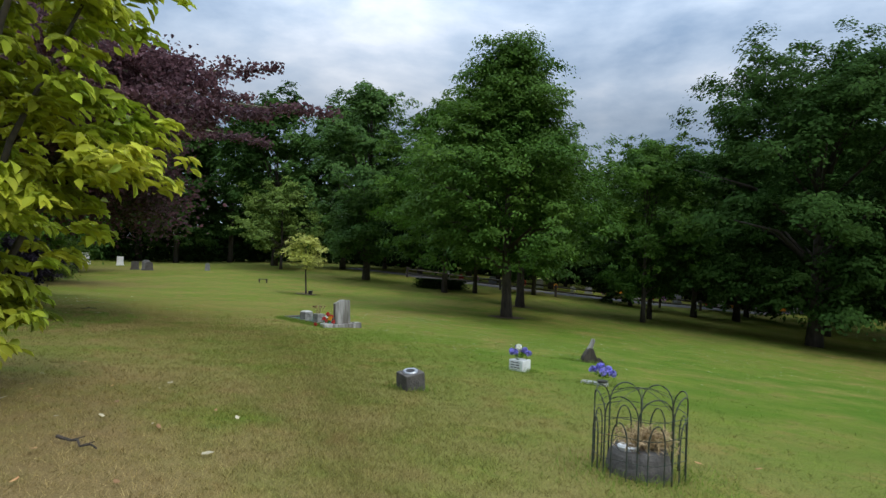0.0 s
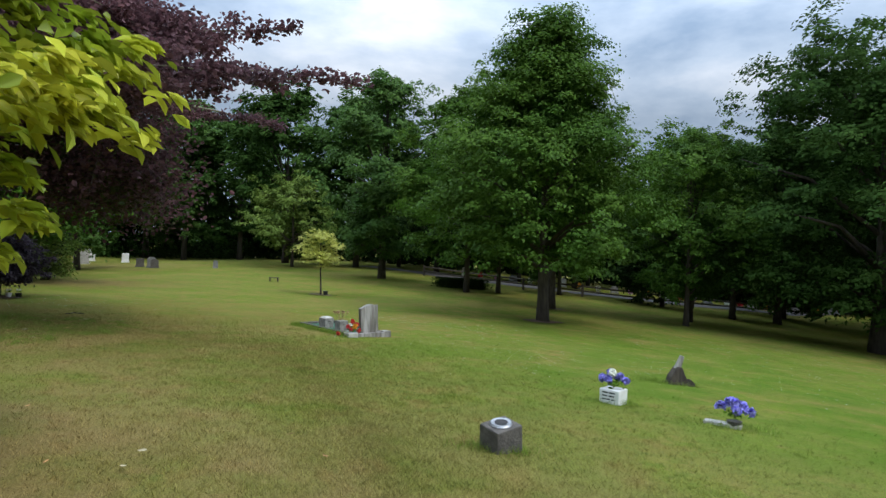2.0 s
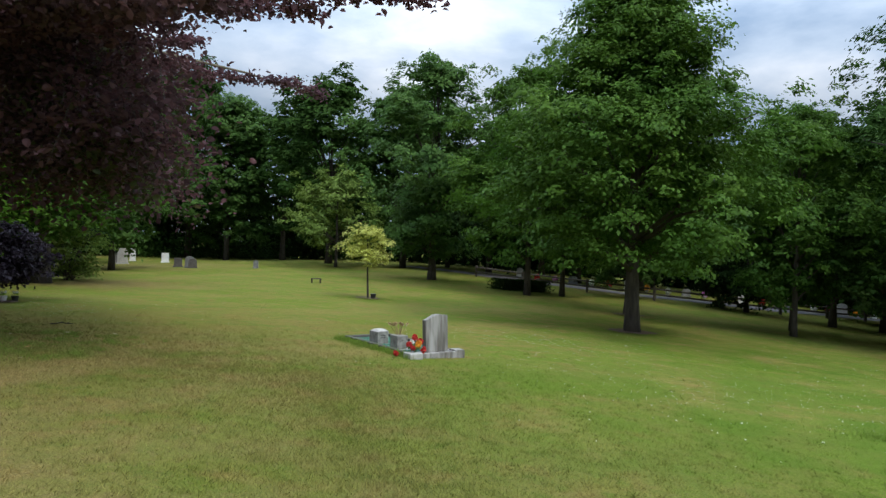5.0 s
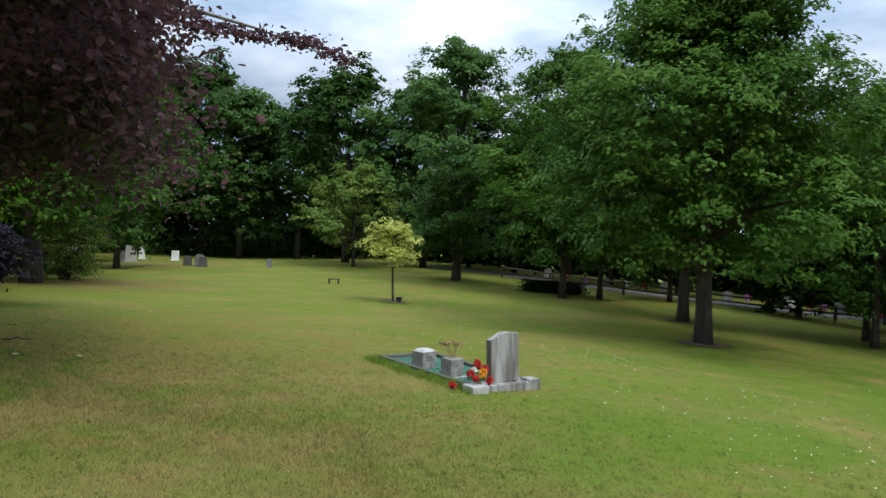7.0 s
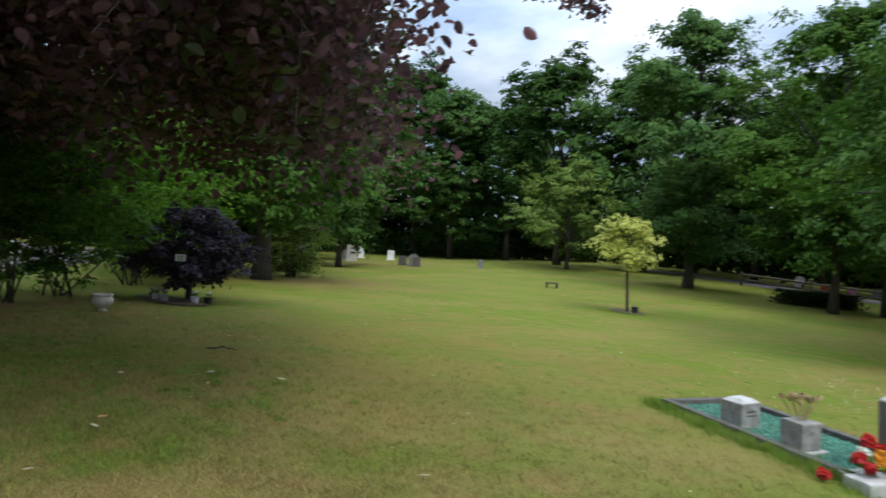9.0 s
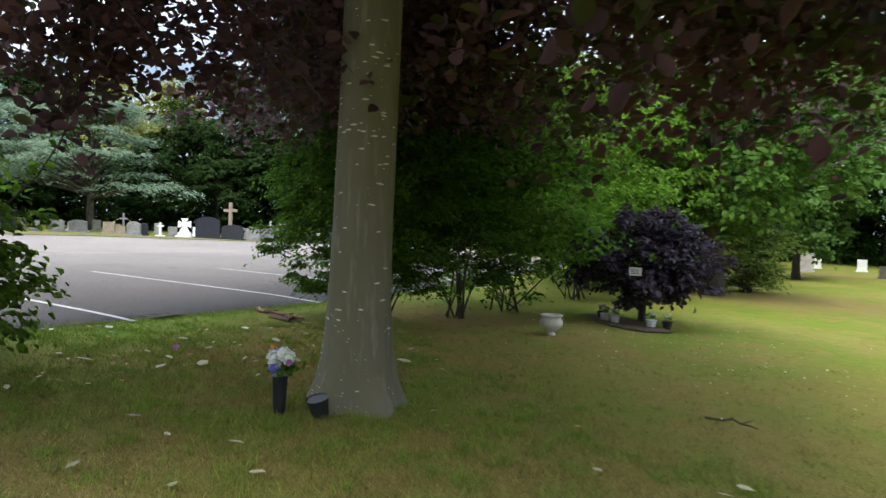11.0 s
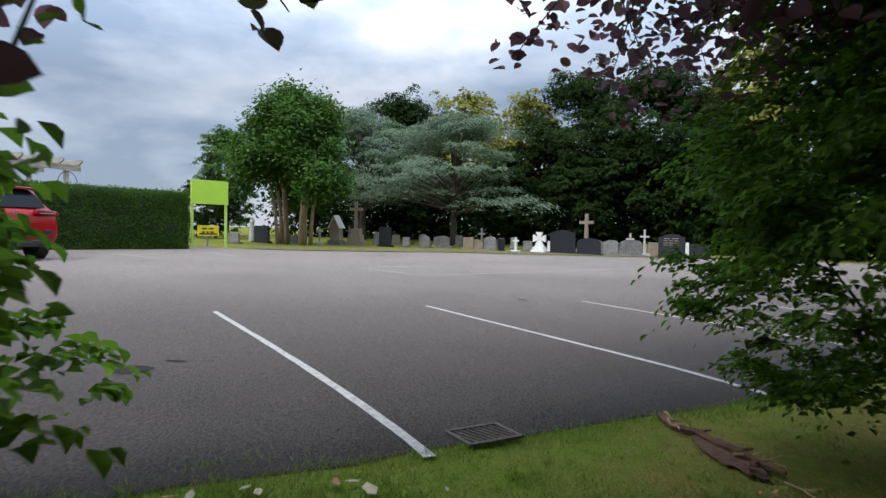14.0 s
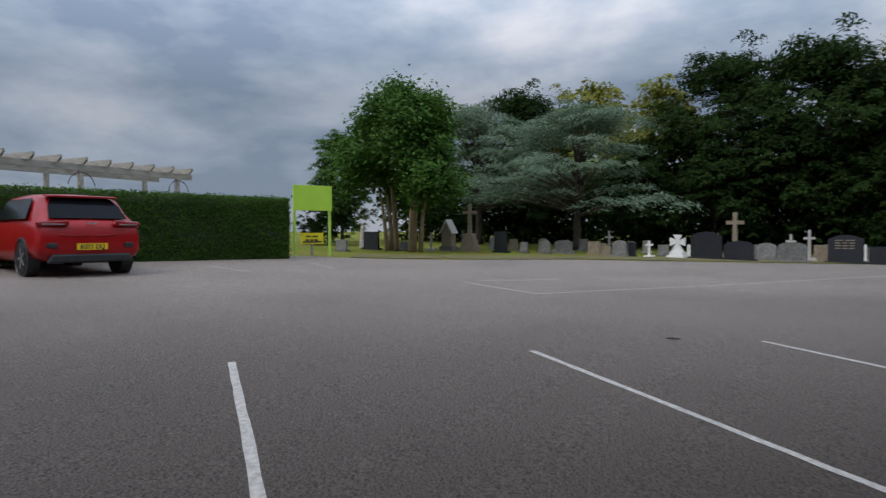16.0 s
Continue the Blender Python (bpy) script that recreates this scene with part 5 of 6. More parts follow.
for i, (x, y, h, w) in enumerate([(-36.51, 9.88, 0.52, 0.50), (-35.86, 17.76, 0.58, 0.60), (-36.01, 10.34, 0.36, 0.36)]):
    make_slab(x, y, h, w, M_BROWN_STONE, "plain", FACE + i * 5, "brown sandstone headstone beyond the car park", "brown headstones")
for i, (x, y, h, w) in enumerate([(-37.78, 13.61, 0.45, 0.29), (-37.39, 19.51, 0.60, 0.30), (-37.49, 8.89, 0.36, 0.24)]):
    make_slab(x, y, h, w, M_WHITE_MARBLE, "plain", FACE + i * 4, "small white marble headstone beyond the car park", "white headstones")
for i, (x, y, h, w, st) in enumerate([(-36.23, 6.26, 0.84, 0.64, "plain"), (-35.52, 13.84, 0.98, 1.11, "ogee"), (-35.04, 14.84, 0.68, 0.99, "round"), (-35.18, 18.24, 0.96, 1.05, "ogee"),
                                      (-34.82, 19.25, 0.59, 0.82, "plain"), (-35.92, 0.91, 0.73, 0.80, "plain"), (-35.98, 11.28, 0.51, 0.27, "plain")]):
    make_slab(x, y, h, w, M_BLACK_GRANITE, st, FACE - 4 + i * 2, "polished black granite headstone beyond the car park", "black headstones", M_BROWN_STONE if i == 3 else None)
for x, y, h, w in [(-37.01, 10.46, 0.95, 0.32), (-35.98, 17.34, 1.12, 0.37), (-36.65, 3.27, 0.75, 0.28), (-37.43, 4.44, 0.85, 0.28)]:
    make_cross(x, y, h, w, M_GREY_STONE if x < -36.9 else M_PALE_STONE, FACE + 20, "pale stone cross on a small block")
rnd = random.Random(61)
for i in range(16):
    y = 5.4 + i * 0.98 + rnd.uniform(-0.3, 0.3)
    make_slab(-38.6 - rnd.uniform(0, 2.2), y, rnd.uniform(0.38, 0.62), rnd.uniform(0.34, 0.58), (M_GREY_STONE, M_BROWN_STONE, M_GREY_STONE, M_PALE_STONE)[i % 4], ("round", "plain", "ogee")[i % 3], FACE + rnd.uniform(-8, 8),
              "small weathered headstone in the shade behind other graves", "small headstones in the shade", lean=rnd.uniform(-3, 3))
make_cross(-37.0, 4.84, 1.95, 0.6, M_BROWN_STONE, FACE + 15, "tall lichened stone cross on a stepped base", steps=3)
make_cross(-36.35, 14.96, 1.72, 0.62, M_BROWN_STONE, FACE, "tall sandstone cross behind black headstones", steps=2)
make_cross(-35.85, 12.90, 0.86, 0.56, M_WHITE_MARBLE, FACE, "white marble splayed cross on a white base", style="pattee", steps=2)
make_cross(-35.74, 11.88, 0.62, 0.3, M_WHITE_MARBLE, FACE, "small white cross on a white kerb")
make_cross(-36.0, 16.75, 0.95, 0.32, M_PALE_STONE, FACE, "small pale cross behind a grey headstone")
shrine = base("gabled_monument", -36.82, 3.98, rz=FACE, label="gabled stone monument with a dark niche", category="monument")
bm = bmesh.new()
box(bm, 0.72, 0.4, 0.24, z=-0.05, bevel=0.01)
part("plinth", bm, M_GREY_STONE, shrine)
bm = bmesh.new()
prism(bm, [(-0.27, 0.18), (0.27, 0.18), (0.27, 0.8), (0, 1.22), (-0.27, 0.8)], -0.14, 0.14)
part("body", bm, M_BROWN_STONE, shrine)
bm = bmesh.new()
prism(bm, [(-0.36, 0.72), (-0.3, 0.72), (0, 1.18), (0.3, 0.72), (0.36, 0.72), (0, 1.3)], -0.2, 0.2)
part("gable", bm, M_PALE_STONE, shrine)
statue = base("angel_statue", -37.67, -0.12, rz=FACE, label="pale standing angel statue on a pedestal", category="statue")
bm = bmesh.new()
lathe(bm, [(0.16, -0.05), (0.15, 0.3), (0.13, 0.32), (0.12, 0.5), (0.1, 0.75), (0.11, 0.9), (0.06, 0.97), (0.065, 1.05), (0.04, 1.12)], 12)
part("figure", bm, M_PALE_STONE, statue)

# far graves at the top of the lawn
for x, y, h, w, m, st, lab in [
    (-30.91, 46.48, 0.72, 0.67, M_WHITE_MARBLE, "round", "white rounded headstone at the top of the lawn"),
    (-25.21, 43.63, 0.63, 0.45, M_GREY_STONE, "plain", "small grey headstone at the top of the lawn"),
    (-24.27, 42.85, 0.98, 0.61, M_PALE_STONE, "plain", "tall pale headstone at the top of the lawn"),
    (-26.39, 47.17, 0.85, 0.36, M_WHITE_MARBLE, "plain", "narrow white headstone at the top of the lawn"),
    (-22.66, 44.91, 0.62, 0.44, M_WHITE_MARBLE, "plain", "white headstone at the top of the lawn"),
    (-18.43, 38.99, 0.49, 0.43, M_DARK_STONE, "plain", "dark low headstone at the top of the lawn"),
    (-17.45, 38.42, 0.62, 0.46, M_GREY_STONE, "round", "rounded grey headstone at the top of the lawn"),
    (-17.1, 38.1, 0.5, 0.42, M_DARK_STONE, "round", "rounded dark headstone at the top of the lawn"),
    (-14.21, 39.62, 0.45, 0.27, M_GREY_STONE, "ogee", "small pointed grey headstone at the top of the lawn"),
]:
    make_slab(x - 1.3, y - 0.8, h, w, m, st, 25, lab, "far headstones on the lawn")

# ---- urn, weeping tree's pots, posy by the beech ----
urn = base("garden_urn", -10.26, 13.88, scale=0.78, label="pale stone garden urn on a small foot", category="urn")
bm = bmesh.new()
lathe(bm, [(0.07, -0.01), (0.066, 0.012), (0.045, 0.03), (0.048, 0.05), (0.11, 0.085), (0.152, 0.13), (0.162, 0.17), (0.152, 0.21), (0.13, 0.238), (0.134, 0.25), (0.155, 0.262), (0.155, 0.28), (0.125, 0.28), (0.115, 0.22)], 28)
part("bowl", bm, M_CREAM_STONE, urn, smooth=True)
rng = np.random.default_rng(23)
blot(-11.0, 15.62, 0.75, 0.42, 9, "soil_ring", M_SOIL, "dark planted bed under the weeping tree", "soil", 0.02)
for i, (dx, dy, m) in enumerate([(-0.35, -0.25, M_BLACK_PLASTIC), (-0.1, -0.42, M_WHITE_MARBLE), (0.12, -0.45, M_PALE_STONE), (0.5, -0.2, M_WHITE_MARBLE), (0.62, -0.05, M_BLACK_PLASTIC)]):
    p = base("memorial_pot", -11.1 + dx, 15.9 + dy, scale=0.8, label=("white" if m is M_WHITE_MARBLE else "pale" if m is M_PALE_STONE else "dark") + " memorial pot with flowers under the weeping tree", category="pot", group="pots under the weeping tree")
    bm = bmesh.new()
    lathe(bm, [(0.055, -0.01), (0.08, 0.12), (0.085, 0.13), (0.07, 0.135)], 16)
    part("pot", bm, m, p)
    bouquet(p, 0, 0, 0.2, 0.06, [(-0.8, 0, 0.2, 0.035, M_WHITE), (0.6, 0.3, 0.4, 0.035, M_WHITE), (0, -0.6, 0.3, 0.03, M_WHITE if i != 2 else M_BLUE)], 400 + 10 * i, 14, 0.05)
card = base("memorial_card", -10.45, 15.25, z=ground_z(-10.45, 15.25) + 0.66, rz=30, label="small white card hanging in the weeping tree", category="card")
bm = bmesh.new()
box(bm, 0.15, 0.004, 0.1, bevel=0.001)
part("sheet", bm, M_WHITE_MARBLE, card)
text_bars(card, 3, 0.1, 0, -0.004, 0.065, 0, h=0.008, gap=0.022, seed=8)

posy = base("grave_vase", -8.0, 10.42, label="tall black vase with white, orange and violet flowers", category="vase")
bm = bmesh.new()
lathe(bm, [(0.028, -0.02), (0.034, 0.05), (0.04, 0.2), (0.043, 0.205), (0.036, 0.205)], 18)
part("vase", bm, M_BLACK_PLASTIC, posy, smooth=True)
bouquet(posy, 0, 0, 0.27, 0.075, [(0.35, 0.1, 0.6, 0.042, M_WHITE), (0.55, -0.5, 0.2, 0.04, M_WHITE), (-0.1, -0.5, 0.35, 0.04, M_WHITE), (0.0, 0.5, 0.45, 0.04, M_WHITE), (0.9, 0.3, 0.4, 0.035, M_WHITE),
                                    (-1.0, -0.3, 0.75, 0.026, M_ORANGE), (-0.75, -0.3, 0.55, 0.026, M_BLUE), (-0.5, 0.1, 0.75, 0.022, M_BLUE), (0.8, -0.6, -0.2, 0.028, M_BLUE), (1.2, 0.3, 0.2, 0.018, M_PINK)], 440, 30, 0.06, 0.09)
black_pot = base("black_pot", -7.93, 10.62, label="empty black plastic pot tipped at the beech's foot", category="pot")
bm = bmesh.new()
lathe(bm, [(0.04, -0.01), (0.058, 0.1), (0.06, 0.105), (0.052, 0.1)], 14)
ob = part("body", bm, M_BLACK_PLASTIC, black_pot)
ob.rotation_euler = (0.25, 0.1, 0)

# ---- drain ----
M_GRATE = mat("worn_cast_iron", (0.1, 0.08, 0.066), (0.055, 0.045, 0.038), 0.8, 30)
drain = base("drain_grate", -11.33, 10.1, z=ground_z(-11.33, 10.1) + 0.014, rz=-58, scale=0.7, label="cast iron slotted gully grate in the asphalt", category="drain")
for x in (-0.205, 0.205):
    bm = bmesh.new()
    box(bm, 0.03, 0.34, 0.02, x, 0, 0, bevel=0.003)
    part("frame_bar", bm, M_GRATE, drain)
for y in (-0.16, 0.16):
    bm = bmesh.new()
    box(bm, 0.38, 0.03, 0.02, 0, y, 0, bevel=0.003)
    part("frame_bar", bm, M_GRATE, drain)
for i in range(8):
    bm = bmesh.new()
    box(bm, 0.014, 0.29, 0.016, -0.168 + i * 0.048, 0, 0, rz=14, bevel=0.003)
    part("slot_bar", bm, M_GRATE, drain)
# Thin dark plate stands for the shade below the slots.
bm = bmesh.new()
box(bm, 0.4, 0.31, 0.003, 0, 0, 0.0005)
part("pit", bm, M_STAIN_AND_SHADE, drain)

# ---- hedge, sign, pergola beyond the car park ----
H0, H1 = Vector((-28.0, 1.2)), Vector((-12.2, -11.3))
hd = (H1 - H0).normalized()
hn = Vector((hd.y, -hd.x))
if hn.dot(Vector((-1, -1))) < 0:
    hn = -hn
hedge = base("clipped_hedge", H0.x, H0.y, label="long clipped green hedge, flat topped", category="hedge")
L, T, HH = (H1 - H0).length, 1.3, 1.78
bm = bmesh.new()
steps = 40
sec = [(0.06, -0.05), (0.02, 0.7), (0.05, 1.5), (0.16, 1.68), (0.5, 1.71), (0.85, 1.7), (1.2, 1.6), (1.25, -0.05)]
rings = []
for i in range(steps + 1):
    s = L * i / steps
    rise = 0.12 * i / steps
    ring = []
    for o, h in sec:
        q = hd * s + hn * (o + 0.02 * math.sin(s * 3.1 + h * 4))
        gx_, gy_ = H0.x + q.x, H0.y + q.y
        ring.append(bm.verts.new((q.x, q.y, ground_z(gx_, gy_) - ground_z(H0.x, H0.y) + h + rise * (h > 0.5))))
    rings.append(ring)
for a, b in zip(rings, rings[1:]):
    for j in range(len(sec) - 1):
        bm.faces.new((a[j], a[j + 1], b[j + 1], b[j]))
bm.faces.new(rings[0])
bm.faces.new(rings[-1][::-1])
# Near-black core puts the shade between the leaves into its colour.
part("body", bm, mat("hedge_core_shade", (0.012, 0.022, 0.008), (0.02, 0.035, 0.01), 0.9, 12), hedge)
rng = np.random.default_rng(61)
n = 64000
s = L * rng.random(n) ** 1.25
o = np.where(rng.random(n) < 0.72, rng.normal(0.02, 0.03, n), rng.uniform(0, 1.25, n))
face = o < 0.12
h = np.where(face, HH * rng.random(n), HH - 0.05 + 0.05 * rng.normal(size=n) - 0.12 * np.clip(o - 0.9, 0, 1)) + 0.12 * s / L
end = rng.random(n) < 0.06
s, o, h = np.where(end, rng.normal(-0.02, 0.03, n), s), np.where(end, rng.uniform(0, 1.25, n), o), np.where(end, HH * rng.random(n), h)
X, Y = hd.x * s + hn.x * o, hd.y * s + hn.y * o
Z = ground_z(H0.x + X, H0.y + Y) - ground_z(H0.x, H0.y) + h
nv = np.where((face & ~end)[:, None], np.array([-hn.x, -hn.y, 0.4]), np.array([0, 0, 1.0])) + rng.normal(size=(n, 3)) * 0.5
v, f = leaf_cloud(rng, np.column_stack([X, Y, Z]), nv, 0.065, 0.034)
link_mesh("foliage", quick_mesh("foliage", v, f), M_HEDGE_LEAF, hedge)

SX, SY = (-29.2, 0.78), (-30.15, 1.55)
sd = Vector((SY[0] - SX[0], SY[1] - SX[1]))
sign_yaw = math.degrees(math.atan2(sd.y, sd.x)) - 180
sign = base("sign_board", (SX[0] + SY[0]) / 2, (SX[1] + SY[1]) / 2, rz=sign_yaw, label="blank lime green sign board on two green posts", category="sign")
half = sd.length / 2
for x in (-half, half):
    bm = bmesh.new()
    box(bm, 0.075, 0.075, 2.3, x, 0, -0.05, bevel=0.008)
    part("post", bm, M_LIME_POST, sign)
bm = bmesh.new()
box(bm, half * 2 + 0.1, 0.04, 0.8, 0, 0.06, 1.46, bevel=0.006)
part("panel", bm, M_LIME, sign)
notice = base("yellow_notice", -30.3, 0.85, rz=sign_yaw, label="small yellow notice with black lettering on a post", category="sign")
bm = bmesh.new()
box(bm, 0.06, 0.06, 0.75, 0, 0, -0.03, bevel=0.006)
part("post", bm, M_GREY_STONE, notice)
bm = bmesh.new()
box(bm, 0.78, 0.025, 0.36, 0, 0.045, 0.38, bevel=0.004)
part("panel", bm, M_YELLOW, notice)
text_bars(notice, 2, 0.5, 0.05, 0.06, 0.6, 0, h=0.05, gap=0.12, seed=3)
bm = bmesh.new()
box(bm, 0.68, 0.003, 0.05, 0, 0.059, 0.42)
part("stripe", bm, M_INK, notice)

P0, P1 = Vector((-30.75, -3.85)), Vector((-24.3, -5.45))
pd = (P1 - P0).normalized()
pergola = base("pergola", P0.x, P0.y, rz=math.degrees(math.atan2(pd.y, pd.x)), label="weathered grey timber pergola above the hedge", category="pergola")
PH = 3.42 - ground_z(P0.x, P0.y)
PL = 8.2
for y in (-0.4, -2.1):
    bm = bmesh.new()
    box(bm, PL + 0.3, 0.09, 0.2, PL / 2 - 0.1, y, PH - 0.38, bevel=0.008)
    part("beam", bm, M_OAK_BEAM, pergola)
for i in range(11):
    bm = bmesh.new()
    prism(bm, [(-2.6, -0.1), (-2.45, -0.2), (-0.15, -0.2), (0, -0.08), (0, 0.0), (-2.6, 0.0)], -0.035, 0.035)
    ob = part("rafter", bm, M_OAK_BEAM, pergola)
    ob.matrix_local = pose(0.05 + i * 0.78, 0, PH, 0, 0, 90)
for x in (0.35, 3.9, 7.5):
    for y in (-0.4, -2.1):
        bm = bmesh.new()
        box(bm, 0.13, 0.13, PH - 0.36, x, y, -0.02, bevel=0.008)
        part("post", bm, M_OAK_BEAM, pergola)
    bm = bmesh.new()
    tube(bm, [(x + 0.42 * math.cos(a), -0.34, PH - 0.85 + 0.42 * math.sin(a)) for a in np.linspace(0.1, math.pi - 0.1, 13)], 0.014, 6)
    part("brace", bm, M_IRON, pergola, "dark iron arched brace")

# low fence by the far path
FENCE = [(-3.5, 42.0), (-0.8, 39.4), (2.4, 37.6), (5.5, 36.7), (8.6, 36.6), (11.6, 37.6), (14.6, 39.6), (17.6, 42.0), (21, 44.4)]
M_RAIL = mat("dark_weathered_rail", (0.11, 0.09, 0.07), (0.07, 0.058, 0.045), 0.9, 10)
fence = base("rail_fence", FENCE[0][0], FENCE[0][1], z=0, label="low weathered timber rail fence along the far path", category="fence")
prev = None
for x, y in FENCE:
    bm = bmesh.new()
    box(bm, 0.12, 0.12, 0.75, bevel=0.01)
    ob = part("post", bm, M_RAIL, fence)
    ob.matrix_local = pose(x - FENCE[0][0], y - FENCE[0][1], ground_z(x, y) - 0.1)
    if prev:
        for h in (0.3, 0.55):
            bm = bmesh.new()
            tube(bm, [(prev[0] - FENCE[0][0], prev[1] - FENCE[0][1], ground_z(*prev) + h), (x - FENCE[0][0], y - FENCE[0][1], ground_z(x, y) + h)], 0.045, 6)
            part("rail", bm, M_RAIL, fence)
    prev = (x, y)

# flowers and small stones beyond the far path
rng = np.random.default_rng(66)
for i in range(26):
    t = i / 25
    x, y = -1 + 26 * t, 43.5 - 9 * t * (1 - t) * 1.2 + 4.5 * t + rng.uniform(-0.6, 0.6)
    if i % 3 == 0:
        make_slab(x, y, rng.uniform(0.4, 0.7), rng.uniform(0.4, 0.6), M_GREY_STONE if i % 2 else M_PALE_STONE, "round", 0, "small headstone beyond the far path", "small far headstones")
    else:
        p = base("grave_flowers", x, y, label="bright grave flowers beyond the far path", category="flowers", group="far grave flowers")
        flower_head(p, 0, 0, 0.2, 0.2, 40, (M_WHITE, M_RED, M_PINK, M_ORANGE)[i % 4], 500 + i)
        bm = bmesh.new()
        lathe(bm, [(0.08, -0.02), (0.12, 0.12), (0.1, 0.13)], 12)
        part("pot", bm, M_PALE_STONE, p)

# ---- red hatchback ----
car = base("red_hatchback", -21.0, 0.55, rz=0, label="red five-door hatchback parked facing the hedge", category="car")
CAR_F = math.radians(242)
STN = [(0.0, 0.40, 0.84, 0.80), (0.05, 0.30, 0.95, 0.86), (0.14, 0.27, 1.00, 0.88), (0.32, 0.26, 1.2, 0.89), (0.56, 0.26, 1.42, 0.895), (0.9, 0.24, 1.485, 0.9), (1.5, 0.22, 1.5, 0.9),
       (2.2, 0.22, 1.47, 0.9), (2.75, 0.22, 1.27, 0.9), (3.15, 0.23, 1.02, 0.895), (3.6, 0.24, 0.94, 0.87), (3.98, 0.27, 0.82, 0.8), (4.16, 0.36, 0.66, 0.68)]


def car_section(lo, top, w):
    belt = min(0.96, top - 0.04)
    roof = 0.64 * w / 0.9 if top > 1.05 else w * 0.78
    if 1.05 < top < 1.45:
        roof = w * (0.72 + 0.06 * (1.45 - top))
    return [(0, lo), (0.72 * w, lo), (0.95 * w, lo + 0.08), (w, lo + 0.3 * (belt - lo)), (w * 1.0, lo + 0.62 * (belt - lo)), (w * 0.965, lo + 0.86 * (belt - lo)), (w * 0.93, belt), (roof, top - 0.035 if top > 1.05 else top - 0.02), (roof * 0.75, top), (0, top + 0.015)]


bm = bmesh.new()
loops = []
for s, lo, top_, w in STN:
    half_sec = car_section(lo, top_, w)
    full = half_sec + [(-x, z) for x, z in reversed(half_sec[1:-1])]
    loops.append([bm.verts.new((x, s, z)) for x, z in full])
nn = len(loops[0])
for a, b in zip(loops, loops[1:]):
    for i in range(nn):
        bm.faces.new((a[i], a[(i + 1) % nn], b[(i + 1) % nn], b[i]))
bm.faces.new(loops[0])
bm.faces.new(loops[-1][::-1])
body = part("body", bm, M_CAR, car, smooth=True)


def car_panel(name, pts, material, parent=None, thick=0.012, label=""):
    """A thin plate over four or more corners."""
    bm = bmesh.new()
    vs = [bm.verts.new(p) for p in pts]
    face = bm.faces.new(vs)
    bm.normal_update()
    n = face.normal.copy()
    r = bmesh.ops.extrude_face_region(bm, geom=[face])
    for g in r["geom"]:
        if isinstance(g, bmesh.types.BMVert):
            g.co += n * thick
    return part(name, bm, material, parent or car, label)


